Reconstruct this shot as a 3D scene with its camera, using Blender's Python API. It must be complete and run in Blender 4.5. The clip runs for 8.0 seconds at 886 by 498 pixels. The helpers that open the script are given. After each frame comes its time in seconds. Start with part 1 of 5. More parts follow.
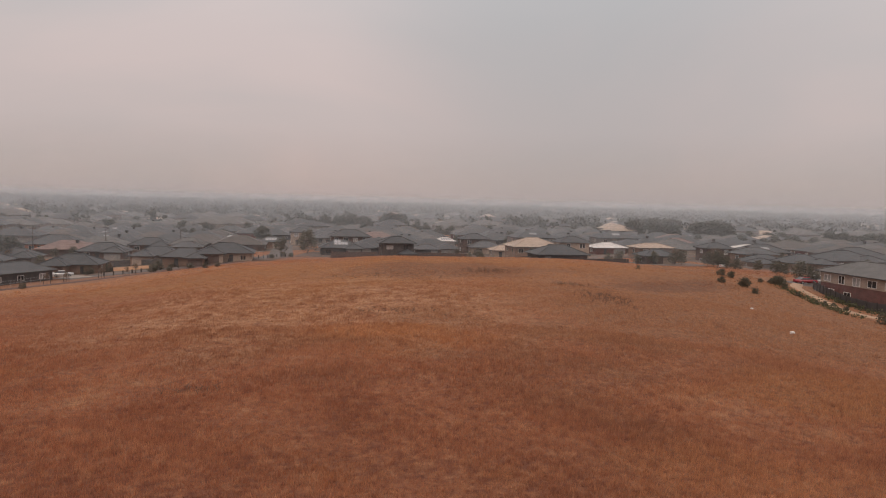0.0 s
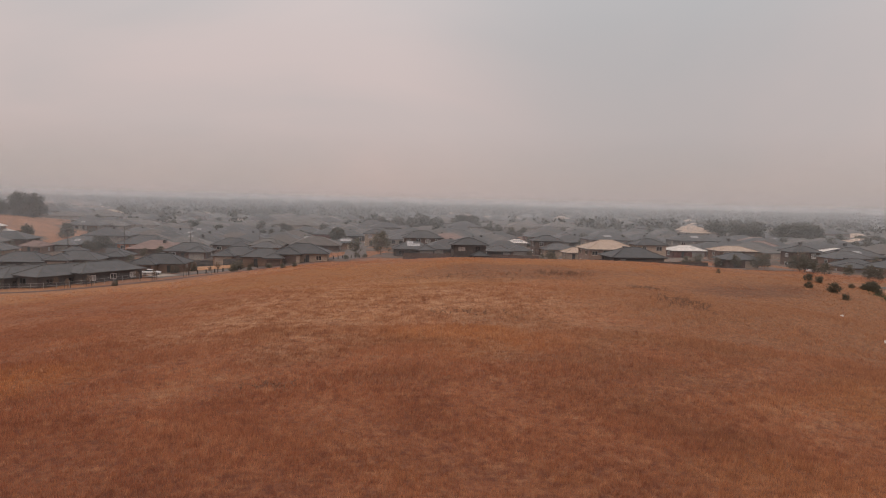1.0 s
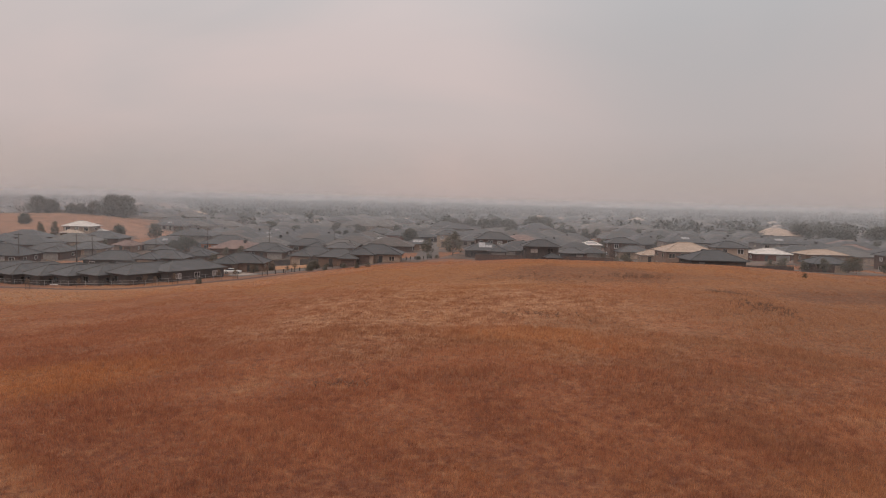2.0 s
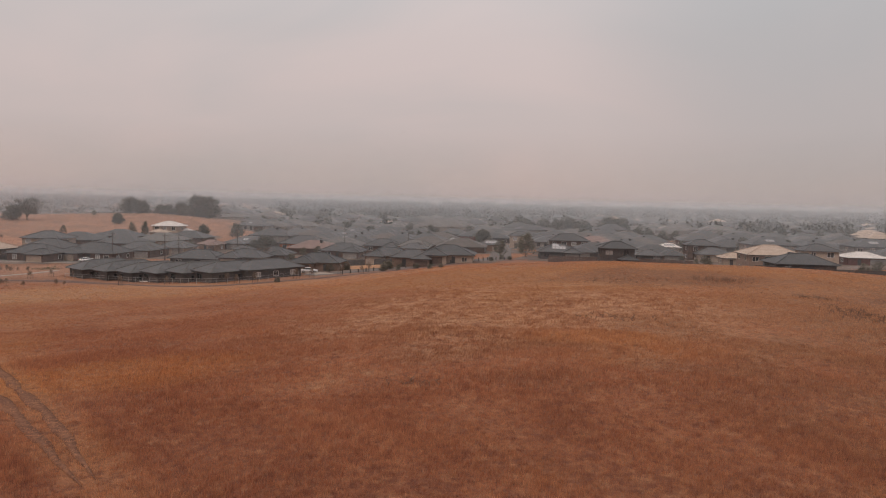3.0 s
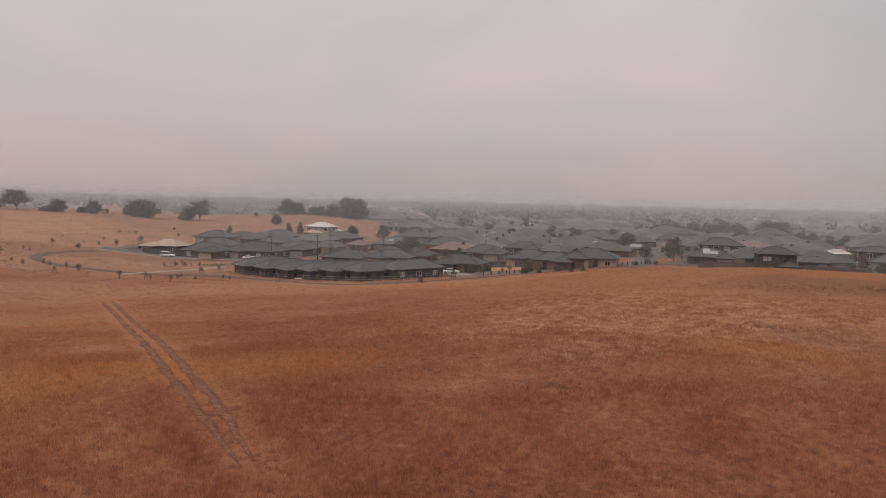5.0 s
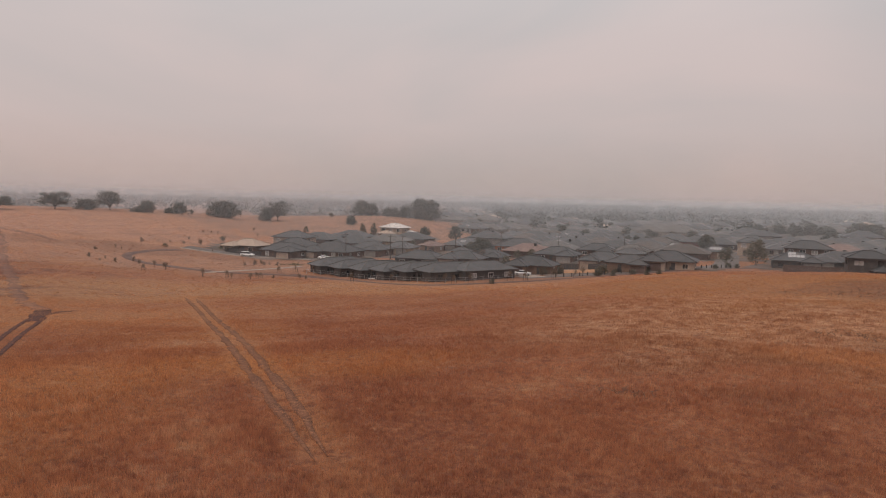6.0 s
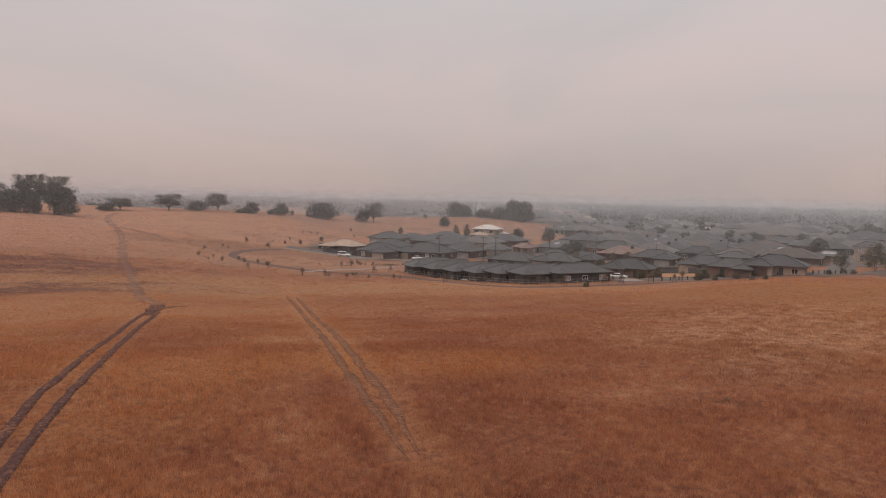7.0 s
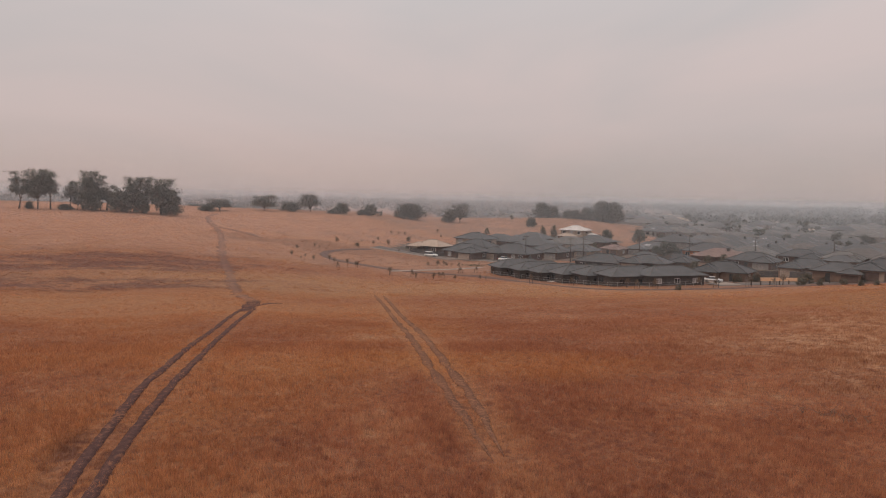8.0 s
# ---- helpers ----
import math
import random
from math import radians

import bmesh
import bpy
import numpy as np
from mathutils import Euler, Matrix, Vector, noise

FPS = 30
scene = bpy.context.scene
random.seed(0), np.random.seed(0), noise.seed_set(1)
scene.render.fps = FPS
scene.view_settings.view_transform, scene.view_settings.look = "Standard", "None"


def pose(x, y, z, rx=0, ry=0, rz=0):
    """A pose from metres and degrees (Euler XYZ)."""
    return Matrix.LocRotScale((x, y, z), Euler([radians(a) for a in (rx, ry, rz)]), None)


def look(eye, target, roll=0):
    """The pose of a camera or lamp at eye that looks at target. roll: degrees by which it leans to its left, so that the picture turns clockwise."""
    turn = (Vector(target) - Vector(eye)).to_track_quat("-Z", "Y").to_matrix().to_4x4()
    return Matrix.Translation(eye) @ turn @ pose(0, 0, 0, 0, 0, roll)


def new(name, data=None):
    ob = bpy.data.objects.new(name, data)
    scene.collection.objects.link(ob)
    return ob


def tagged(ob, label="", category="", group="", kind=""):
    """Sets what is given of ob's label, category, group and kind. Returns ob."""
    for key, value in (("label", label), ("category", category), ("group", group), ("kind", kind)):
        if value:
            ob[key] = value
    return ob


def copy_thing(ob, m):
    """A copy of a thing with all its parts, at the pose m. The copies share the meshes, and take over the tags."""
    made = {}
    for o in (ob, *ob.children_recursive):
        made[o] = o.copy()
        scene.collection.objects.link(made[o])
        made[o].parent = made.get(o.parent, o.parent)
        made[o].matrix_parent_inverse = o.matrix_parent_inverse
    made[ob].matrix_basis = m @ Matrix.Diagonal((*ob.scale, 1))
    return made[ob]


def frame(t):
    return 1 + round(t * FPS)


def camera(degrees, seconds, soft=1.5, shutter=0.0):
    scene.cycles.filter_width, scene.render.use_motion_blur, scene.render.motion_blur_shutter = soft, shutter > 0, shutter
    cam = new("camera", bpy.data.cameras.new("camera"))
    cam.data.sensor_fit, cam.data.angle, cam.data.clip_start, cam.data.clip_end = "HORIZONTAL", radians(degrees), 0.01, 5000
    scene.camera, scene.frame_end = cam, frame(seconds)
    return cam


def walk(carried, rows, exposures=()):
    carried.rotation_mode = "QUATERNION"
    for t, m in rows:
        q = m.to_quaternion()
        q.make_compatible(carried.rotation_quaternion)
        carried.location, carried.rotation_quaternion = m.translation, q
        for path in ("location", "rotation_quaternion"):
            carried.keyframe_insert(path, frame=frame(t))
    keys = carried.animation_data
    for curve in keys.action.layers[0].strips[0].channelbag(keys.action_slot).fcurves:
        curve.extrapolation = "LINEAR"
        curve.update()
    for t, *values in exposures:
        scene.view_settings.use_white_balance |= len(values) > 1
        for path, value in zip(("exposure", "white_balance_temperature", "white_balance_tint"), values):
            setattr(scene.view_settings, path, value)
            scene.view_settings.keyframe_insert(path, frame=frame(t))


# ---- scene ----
# The camera hovers 11 m over a dry hill and pans slowly to its left.
cam = camera(64.9, 8.0, soft=1.0)
EYE = 22.0
ROWS = [
    (0.0, -0.137, -3.911, -1.445), (0.5, 2.86, -3.918, -1.414), (1.0, 5.785, -3.917, -1.388),
    (1.5, 8.736, -3.924, -1.376), (3.0, 17.68, -4.013, -1.327), (3.5, 20.688, -4.029, -1.359),
    (4.0, 23.631, -4.022, -1.365), (4.5, 26.57, -4.064, -1.333), (6.0, 35.166, -4.128, -1.282),
    (6.5, 39.016, -4.142, -1.264), (7.0, 42.813, -4.174, -1.222), (7.5, 46.393, -4.226, -1.152),
    (8.0, 49.903, -4.261, -1.127),
]
walk(cam, [(t, pose(0, 0, EYE, 90 + pitch, roll, yaw)) for t, yaw, pitch, roll in ROWS])

# ---- light: a smoke-filled overcast sky and a weak, wide, warm sun behind it ----
SUN_UP, SUN_TURN = 48.0, 200.0
world = bpy.data.worlds.new("smoky_sky")
scene.world = world
world.use_nodes = True
wn, wl = world.node_tree.nodes, world.node_tree.links
wn.clear()


def wnode(kind, **kw):
    n = wn.new(kind)
    for k, v in kw.items():
        n.inputs[k].default_value = v
    return n


def ramp_of(n, stops):
    e = n.color_ramp.elements
    while len(e) < len(stops):
        e.new(0.5)
    for el, (p, c) in zip(e, stops):
        el.position, el.color = p, (*c, 1)


w_out = wn.new("ShaderNodeOutputWorld")
w_bg = wnode("ShaderNodeBackground", Strength=1.0)
w_co = wn.new("ShaderNodeTexCoord")
w_sep = wn.new("ShaderNodeSeparateXYZ")
wl.new(w_co.outputs["Generated"], w_sep.inputs[0])
w_ramp = wn.new("ShaderNodeValToRGB")
ramp_of(w_ramp, [(0.0, (0.465, 0.378, 0.353)), (0.03, (0.505, 0.41, 0.381)), (0.10, (0.552, 0.472, 0.455)), (0.22, (0.575, 0.515, 0.505)), (0.33, (0.605, 0.575, 0.575)), (1.0, (1.35, 1.22, 1.15))])
wl.new(w_sep.outputs["Z"], w_ramp.inputs[0])
# slow, soft billows in the smoke
w_map = wn.new("ShaderNodeMapping")
w_map.inputs["Scale"].default_value = (1.0, 1.0, 2.6)
wl.new(w_co.outputs["Generated"], w_map.inputs[0])
w_noise = wnode("ShaderNodeTexNoise", Scale=1.9, Detail=4.0, Roughness=0.5, Distortion=0.6)
wl.new(w_map.outputs[0], w_noise.inputs[0])
w_bill = wn.new("ShaderNodeValToRGB")
ramp_of(w_bill, [(0.30, (0.885, 0.93, 0.945)), (0.70, (1.065, 1.015, 1.005))])
wl.new(w_noise.outputs[0], w_bill.inputs[0])
w_mul = wn.new("ShaderNodeMix")
w_mul.data_type, w_mul.blend_type = "RGBA", "MULTIPLY"
w_mul.inputs[0].default_value = 1.0
wl.new(w_ramp.outputs[0], w_mul.inputs[6])
wl.new(w_bill.outputs[0], w_mul.inputs[7])
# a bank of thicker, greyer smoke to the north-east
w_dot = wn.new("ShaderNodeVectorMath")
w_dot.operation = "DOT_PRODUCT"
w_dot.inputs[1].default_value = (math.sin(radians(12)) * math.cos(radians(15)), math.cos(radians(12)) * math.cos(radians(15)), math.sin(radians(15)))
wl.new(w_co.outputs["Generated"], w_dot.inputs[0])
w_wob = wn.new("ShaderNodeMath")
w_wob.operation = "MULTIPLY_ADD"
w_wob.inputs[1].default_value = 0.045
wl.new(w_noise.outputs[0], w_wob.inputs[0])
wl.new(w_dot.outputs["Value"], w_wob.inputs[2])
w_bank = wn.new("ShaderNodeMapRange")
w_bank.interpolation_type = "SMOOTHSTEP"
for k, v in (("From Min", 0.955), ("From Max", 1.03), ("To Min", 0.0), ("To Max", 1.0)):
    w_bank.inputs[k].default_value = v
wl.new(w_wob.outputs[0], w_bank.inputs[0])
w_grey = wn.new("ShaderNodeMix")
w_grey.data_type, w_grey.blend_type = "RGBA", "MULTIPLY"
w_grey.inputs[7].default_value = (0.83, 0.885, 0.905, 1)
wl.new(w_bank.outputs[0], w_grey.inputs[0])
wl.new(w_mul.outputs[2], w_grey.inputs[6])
w_sky = wn.new("ShaderNodeTexSky")
w_sky.sky_type, w_sky.sun_disc = "NISHITA", False
w_sky.sun_elevation, w_sky.sun_rotation = radians(SUN_UP), radians(SUN_TURN)
w_sky.dust_density, w_sky.air_density = 8.0, 1.0
w_add = wn.new("ShaderNodeMix")
w_add.data_type, w_add.blend_type = "RGBA", "ADD"
w_add.inputs[0].default_value = 0.004
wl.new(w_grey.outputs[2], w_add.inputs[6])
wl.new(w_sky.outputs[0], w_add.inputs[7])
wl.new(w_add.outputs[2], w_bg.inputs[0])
wl.new(w_bg.outputs[0], w_out.inputs[0])

sun = new("sun", bpy.data.lights.new("sun", "SUN"))
sun.data.energy, sun.data.angle, sun.data.color = 0.8, radians(25), (1.0, 0.80, 0.62)
a_, e_ = radians(SUN_TURN), radians(SUN_UP)
sun_dir = Vector((math.sin(a_) * math.cos(e_), math.cos(a_) * math.cos(e_), math.sin(e_)))
sun.matrix_world = look(sun_dir * 200, (0, 0, 0))


# ---- materials ----
class Mat:
    """A node material with a Principled shader and short calls for its nodes."""

    def __init__(self, name, rough=0.8, metal=0.0, spec=0.3):
        self.m = bpy.data.materials.new(name)
        self.m.use_nodes = True
        self.n, self.l = self.m.node_tree.nodes, self.m.node_tree.links
        self.n.clear()
        self.out = self.n.new("ShaderNodeOutputMaterial")
        self.b = self.n.new("ShaderNodeBsdfPrincipled")
        self.b.inputs["Roughness"].default_value = rough
        self.b.inputs["Metallic"].default_value = metal
        self.b.inputs["Specular IOR Level"].default_value = spec
        self.l.new(self.b.outputs[0], self.out.inputs[0])

    def node(self, kind, **kw):
        n = self.n.new(kind)
        for k, v in kw.items():
            n.inputs[k].default_value = v
        return n

    def put(self, sock, value):
        if isinstance(value, bpy.types.NodeSocket):
            self.l.new(value, sock)
        elif isinstance(value, tuple) and len(value) == 3 and sock.type == "RGBA":
            sock.default_value = (*value, 1)
        else:
            sock.default_value = value

    def pos(self):
        return self.n.new("ShaderNodeNewGeometry").outputs["Position"]

    def obj(self):
        return self.n.new("ShaderNodeTexCoord").outputs["Object"]

    def stretch(self, vec, scale, turn=0.0):
        m = self.n.new("ShaderNodeMapping")
        m.inputs["Scale"].default_value = scale
        m.inputs["Rotation"].default_value = (0, 0, radians(turn))
        self.l.new(vec, m.inputs[0])
        return m.outputs[0]

    def noise(self, vec, scale, detail=4.0, rough=0.55, distort=0.0):
        n = self.node("ShaderNodeTexNoise", Scale=scale, Detail=detail, Roughness=rough, Distortion=distort)
        self.l.new(vec, n.inputs["Vector"])
        return n.outputs["Fac"]

    def step(self, fac, lo, hi, a=0.0, b=1.0):
        n = self.n.new("ShaderNodeMapRange")
        n.interpolation_type = "SMOOTHSTEP"
        self.put(n.inputs["Value"], fac)
        for k, v in (("From Min", lo), ("From Max", hi), ("To Min", a), ("To Max", b)):
            n.inputs[k].default_value = v
        return n.outputs["Result"]

    def calc(self, op, a, b=0.0):
        n = self.n.new("ShaderNodeMath")
        n.operation = op
        self.put(n.inputs[0], a)
        self.put(n.inputs[1], b)
        return n.outputs[0]

    def mix(self, fac, a, b, mode="MIX"):
        n = self.n.new("ShaderNodeMix")
        n.data_type, n.blend_type = "RGBA", mode
        self.put(n.inputs[0], fac)
        self.put(n.inputs[6], a)
        self.put(n.inputs[7], b)
        return n.outputs[2]

    def ramp(self, fac, stops):
        n = self.n.new("ShaderNodeValToRGB")
        ramp_of(n, stops)
        self.l.new(fac, n.inputs[0])
        return n.outputs[0]

    def random(self):
        return self.n.new("ShaderNodeObjectInfo").outputs["Random"]

    def island(self):
        return self.n.new("ShaderNodeNewGeometry").outputs["Random Per Island"]

    def color(self, c):
        self.put(self.b.inputs["Base Color"], c)
        return self

    def bump(self, height, strength=0.3, dist=0.05):
        n = self.node("ShaderNodeBump", Strength=strength, Distance=dist)
        self.l.new(height, n.inputs["Height"])
        self.l.new(n.outputs[0], self.b.inputs["Normal"])
        return self


def shade(c, k):
    return tuple(min(1.0, v * k) for v in c)


def worn(name, c, rough=0.8, scale=1.2, amount=0.22, spec=0.3, metal=0.0, fine=14.0, per_object=0.0):
    """A weathered, slightly mottled surface: coarse stains and fine grain."""
    m = Mat(name, rough, metal, spec)
    o = m.obj()
    big = m.noise(o, scale, 5.0, 0.6)
    small = m.noise(o, fine, 3.0, 0.6)
    col = m.mix(m.step(big, 0.3, 0.72), shade(c, 1 - amount), shade(c, 1 + amount * 0.6))
    col = m.mix(m.calc("MULTIPLY", m.step(small, 0.4, 0.75), amount), col, shade(c, 0.62))
    if per_object:
        col = m.mix(m.step(m.random(), 0, 1, 0.0, per_object), col, shade(c, 0.5))
    m.color(col).bump(small, 0.25, 0.02)
    return m.m


def field_color(m, k=1.0):
    """Dry summer grass: rust-brown stands with bleached straw, ochre and purplish burnt-off patches, the same for
    blades and soil; painted haze pales it with distance.
    """
    p = m.pos()
    flat = m.stretch(p, (1, 1, 0))
    broad = m.noise(flat, 0.022, 4.0, 0.55, 0.8)
    mid = m.noise(flat, 0.085, 4.0, 0.6, 0.5)
    tuft = m.noise(flat, 0.55, 4.0, 0.6)
    rust = m.mix(m.step(mid, 0.35, 0.66), shade((0.240, 0.098, 0.057), k), shade((0.325, 0.146, 0.082), k))
    straw = m.mix(m.step(tuft, 0.3, 0.7), shade((0.36, 0.20, 0.115), k), shade((0.44, 0.27, 0.165), k))
    ochre = shade((0.37, 0.175, 0.078), k)
    col = m.mix(m.step(broad, 0.50, 0.66, 0, 0.75), rust, ochre)
    col = m.mix(m.calc("MULTIPLY", m.step(mid, 0.56, 0.70), m.step(tuft, 0.35, 0.62, 0, 0.8)), col, straw)

    def zone(x, y, rx, ry, turn, soft=0.5):
        """A patch of the paddock, 1 inside and 0 outside, with a ragged edge."""
        v = m.n.new("ShaderNodeVectorMath")
        v.operation = "SUBTRACT"
        m.l.new(p, v.inputs[0])
        v.inputs[1].default_value = (x, y, 0)
        s = m.stretch(m.stretch(v.outputs[0], (1, 1, 0), turn), (1 / rx, 1 / ry, 0))
        ln = m.n.new("ShaderNodeVectorMath")
        ln.operation = "LENGTH"
        m.l.new(s, ln.inputs[0])
        d = m.calc("ADD", ln.outputs["Value"], m.calc("MULTIPLY", m.calc("SUBTRACT", mid, 0.5), 2.2))
        return m.step(d, 1.0 + soft, 1.0 - soft)

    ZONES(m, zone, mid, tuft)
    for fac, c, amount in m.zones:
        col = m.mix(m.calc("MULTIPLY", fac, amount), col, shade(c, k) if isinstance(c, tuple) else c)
    clump = m.noise(flat, 2.3, 2.0, 0.5, 0.2)
    col = m.mix(m.step(clump, 0.50, 0.66, 0, 0.36), col, shade((0.115, 0.048, 0.040), k))
    col = m.mix(m.step(clump, 0.46, 0.36, 0, 0.32), col, shade((0.42, 0.21, 0.11), k))
    pale = m.step(m.noise(flat, 0.75, 5.0, 0.7, 0.4), 0.52, 0.68, 0, 0.55)
    col = m.mix(pale, col, shade((0.43, 0.235, 0.135), k))
    dark = m.step(m.noise(m.stretch(flat, (1, 1, 1), 40), 1.1, 5.0, 0.7, 0.3), 0.52, 0.66, 0, 0.52)
    col = m.mix(dark, col, shade((0.125, 0.052, 0.042), k))
    speck = m.noise(flat, 4.6, 3.0, 0.6, 0.3)
    col = m.mix(m.step(speck, 0.54, 0.68, 0, 0.34), col, shade((0.115, 0.048, 0.038), k))
    col = m.mix(1.0, col, (1.0, 0.955, 0.935), "MULTIPLY")
    return col, tuft


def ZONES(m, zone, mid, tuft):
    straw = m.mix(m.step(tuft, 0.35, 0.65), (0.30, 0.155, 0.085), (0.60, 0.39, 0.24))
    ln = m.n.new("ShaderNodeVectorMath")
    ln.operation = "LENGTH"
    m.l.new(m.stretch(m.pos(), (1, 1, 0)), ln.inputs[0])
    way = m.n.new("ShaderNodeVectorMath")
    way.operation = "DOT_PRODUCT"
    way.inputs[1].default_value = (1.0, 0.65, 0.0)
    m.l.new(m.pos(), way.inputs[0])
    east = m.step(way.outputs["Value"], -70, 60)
    lie = m.stretch(m.stretch(m.pos(), (1, 1, 0), -73), (0.45, 1, 0))
    streak = m.step(m.calc("ADD", m.noise(lie, 0.12, 6.0, 0.72, 0.9), m.calc("MULTIPLY", m.noise(lie, 1.3, 4.0, 0.7), 0.6)), 0.70, 0.86)
    m.zones = [
        # haze put into the grass colour: paler with distance from the hover point
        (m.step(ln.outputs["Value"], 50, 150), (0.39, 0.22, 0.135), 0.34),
        (zone(-12, 78, 26, 28, 8), straw, 0.6),
        (zone(2, 122, 62, 28, 0), (0.38, 0.205, 0.10), 0.7),
        (zone(-95, 118, 62, 15, -38), (0.42, 0.215, 0.105), 0.75),
        (zone(26, 92, 26, 30, -20), (0.34, 0.185, 0.105), 0.65),
        (zone(-128, 78, 60, 20, -58), (0.40, 0.235, 0.13), 0.75),
        (zone(-95, 36, 38, 14, -69), (0.41, 0.215, 0.115), 0.75),
        (zone(-118, 30, 34, 13, -75), (0.41, 0.225, 0.125), 0.75),
        # far hill zones: haze put into the grass as lifted, less saturated colour
        (zone(-265, 110, 140, 75, -67), (0.485, 0.275, 0.185), 0.9),
        (zone(-300, 330, 160, 120, 30), m.mix(m.step(mid, 0.4, 0.6), (0.235, 0.155, 0.118), (0.33, 0.20, 0.145)), 0.9),
        (zone(-180, 150, 60, 40, -50), m.mix(m.step(mid, 0.4, 0.6), (0.28, 0.17, 0.12), (0.36, 0.215, 0.145)), 0.8),
        (zone(-74, 54.6, 68, 1.5, 31.8, 0.8), (0.44, 0.235, 0.12), 0.65),
        (zone(46, 98, 62, 24, -63), (0.285, 0.162, 0.098), 0.8),
        (zone(-1, 112, 17, 11, 0), (0.17, 0.10, 0.075), 0.55),
        (zone(34, 104, 12, 5, -30), (0.15, 0.09, 0.07), 0.6),
        (m.calc("MULTIPLY", zone(-177, 37, 48, 19, -76, 0.35), streak), (0.125, 0.062, 0.058), 0.85),
        (m.calc("MULTIPLY", zone(-141, 36, 36, 9, -74, 0.35), streak), (0.115, 0.057, 0.053), 0.85),
        (zone(-108, 140, 40, 6, -17.8), (0.25, 0.15, 0.11), 0.8),
        (zone(-66, 170, 34, 6, -46), (0.25, 0.15, 0.11), 0.8),
        (zone(17, 32, 30, 26, 0, 0.7), m.mix(m.step(mid, 0.42, 0.6), (0.222, 0.094, 0.055), (0.28, 0.128, 0.07)), 0.22),
        (zone(14, 28, 6, 4, 0), (0.36, 0.175, 0.085), 0.5),
        (zone(-5, 58, 6, 3, 0), (0.42, 0.205, 0.092), 0.55),
        (zone(26, 44, 10, 5, -30), (0.37, 0.18, 0.08), 0.45),
        (zone(-46, 22, 9, 6, -60), (0.42, 0.205, 0.092), 0.5),
        (zone(-36, 36, 10, 5, -45), (0.44, 0.205, 0.075), 0.45),
        (zone(-31.5, 6.8, 4.5, 1.4, 30), m.mix(m.step(tuft, 0.42, 0.56), (0.10, 0.05, 0.045), (0.30, 0.14, 0.08)), 0.7),
        (zone(-195, 145, 60, 12, -53), (0.25, 0.14, 0.095), 0.65),
        (m.calc("MULTIPLY", m.step(ln.outputs["Value"], 470, 640), east), (0.075, 0.072, 0.066), 0.92),

    ]


def make_field(name, is_blade):
    m = Mat(name, 0.9, 0.0, 0.12)
    col, tuft = field_color(m, 1.60 if is_blade else 0.84)
    if is_blade:
        r = m.island()
        col = m.mix(m.step(r, 0.0, 0.5, 0.38, 0.0), col, (0.14, 0.057, 0.042))
        col = m.mix(m.step(r, 0.80, 1.0, 0.0, 0.35), col, (0.56, 0.32, 0.18))
        m.color(col)
        tr = m.n.new("ShaderNodeBsdfTranslucent")
        m.l.new(col, tr.inputs[0])
        mx = m.n.new("ShaderNodeMixShader")
        mx.inputs[0].default_value = 0.42
        m.l.new(m.b.outputs[0], mx.inputs[1])
        m.l.new(tr.outputs[0], mx.inputs[2])
        m.l.new(mx.outputs[0], m.out.inputs[0])
    else:
        fine = m.noise(m.stretch(m.pos(), (1, 1, 0.3)), 2.4, 6.0, 0.7)
        col = m.mix(m.step(fine, 0.42, 0.72, 0, 0.45), col, (0.12, 0.042, 0.028))
        m.color(col)
        m.bump(m.calc("ADD", fine, m.calc("MULTIPLY", tuft, 1.5)), 0.8, 0.35)
    return m.m


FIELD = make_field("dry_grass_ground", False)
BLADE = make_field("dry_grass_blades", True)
ROOFS = {
    "charcoal": worn("charcoal_roof_tiles", (0.048, 0.048, 0.053), 0.6, 0.5, 0.3, 0.45, fine=9.0, per_object=0.25),
    "slate": worn("slate_grey_roof_tiles", (0.066, 0.066, 0.072), 0.6, 0.5, 0.28, 0.45, fine=9.0, per_object=0.25),
    "grey": worn("weathered_grey_roof_tiles", (0.112, 0.105, 0.103), 0.68, 0.5, 0.25, 0.35, fine=9.0, per_object=0.25),
    "brown": worn("dusty_brown_roof_tiles", (0.088, 0.074, 0.069), 0.66, 0.5, 0.28, 0.4, fine=9.0, per_object=0.25),
    "cream": worn("cream_metal_roof", (0.345, 0.258, 0.203), 0.55, 0.5, 0.14, 0.4, fine=9.0),
    "white": worn("pale_metal_roof", (0.52, 0.48, 0.46), 0.45, 0.5, 0.12, 0.45, fine=9.0),
    "terracotta": worn("terracotta_roof_tiles", (0.27, 0.105, 0.085), 0.7, 0.5, 0.25, 0.3, fine=9.0),
    "pinkish": worn("faded_red_roof_tiles", (0.185, 0.125, 0.113), 0.7, 0.5, 0.22, 0.3, fine=9.0),
}
WALLS = {
    "dark": worn("charcoal_render_wall", (0.075, 0.066, 0.066), 0.85, 0.8, 0.25),
    "brown": worn("brown_brick_wall", (0.118, 0.081, 0.071), 0.88, 0.9, 0.25, fine=20),
    "red": worn("red_brick_wall", (0.135, 0.060, 0.053), 0.88, 0.9, 0.28, fine=20),
    "orange": worn("orange_brick_wall", (0.42, 0.155, 0.085), 0.88, 0.9, 0.22, fine=20),
    "tan": worn("tan_brick_wall", (0.225, 0.148, 0.115), 0.88, 0.9, 0.2, fine=20),
    "cream": worn("cream_render_wall", (0.34, 0.262, 0.215), 0.85, 0.8, 0.15),
    "grey": worn("grey_render_wall", (0.25, 0.225, 0.215), 0.85, 0.8, 0.2),
}
TRIM_WHITE = worn("white_painted_trim", (0.62, 0.58, 0.56), 0.5, 1.0, 0.1)
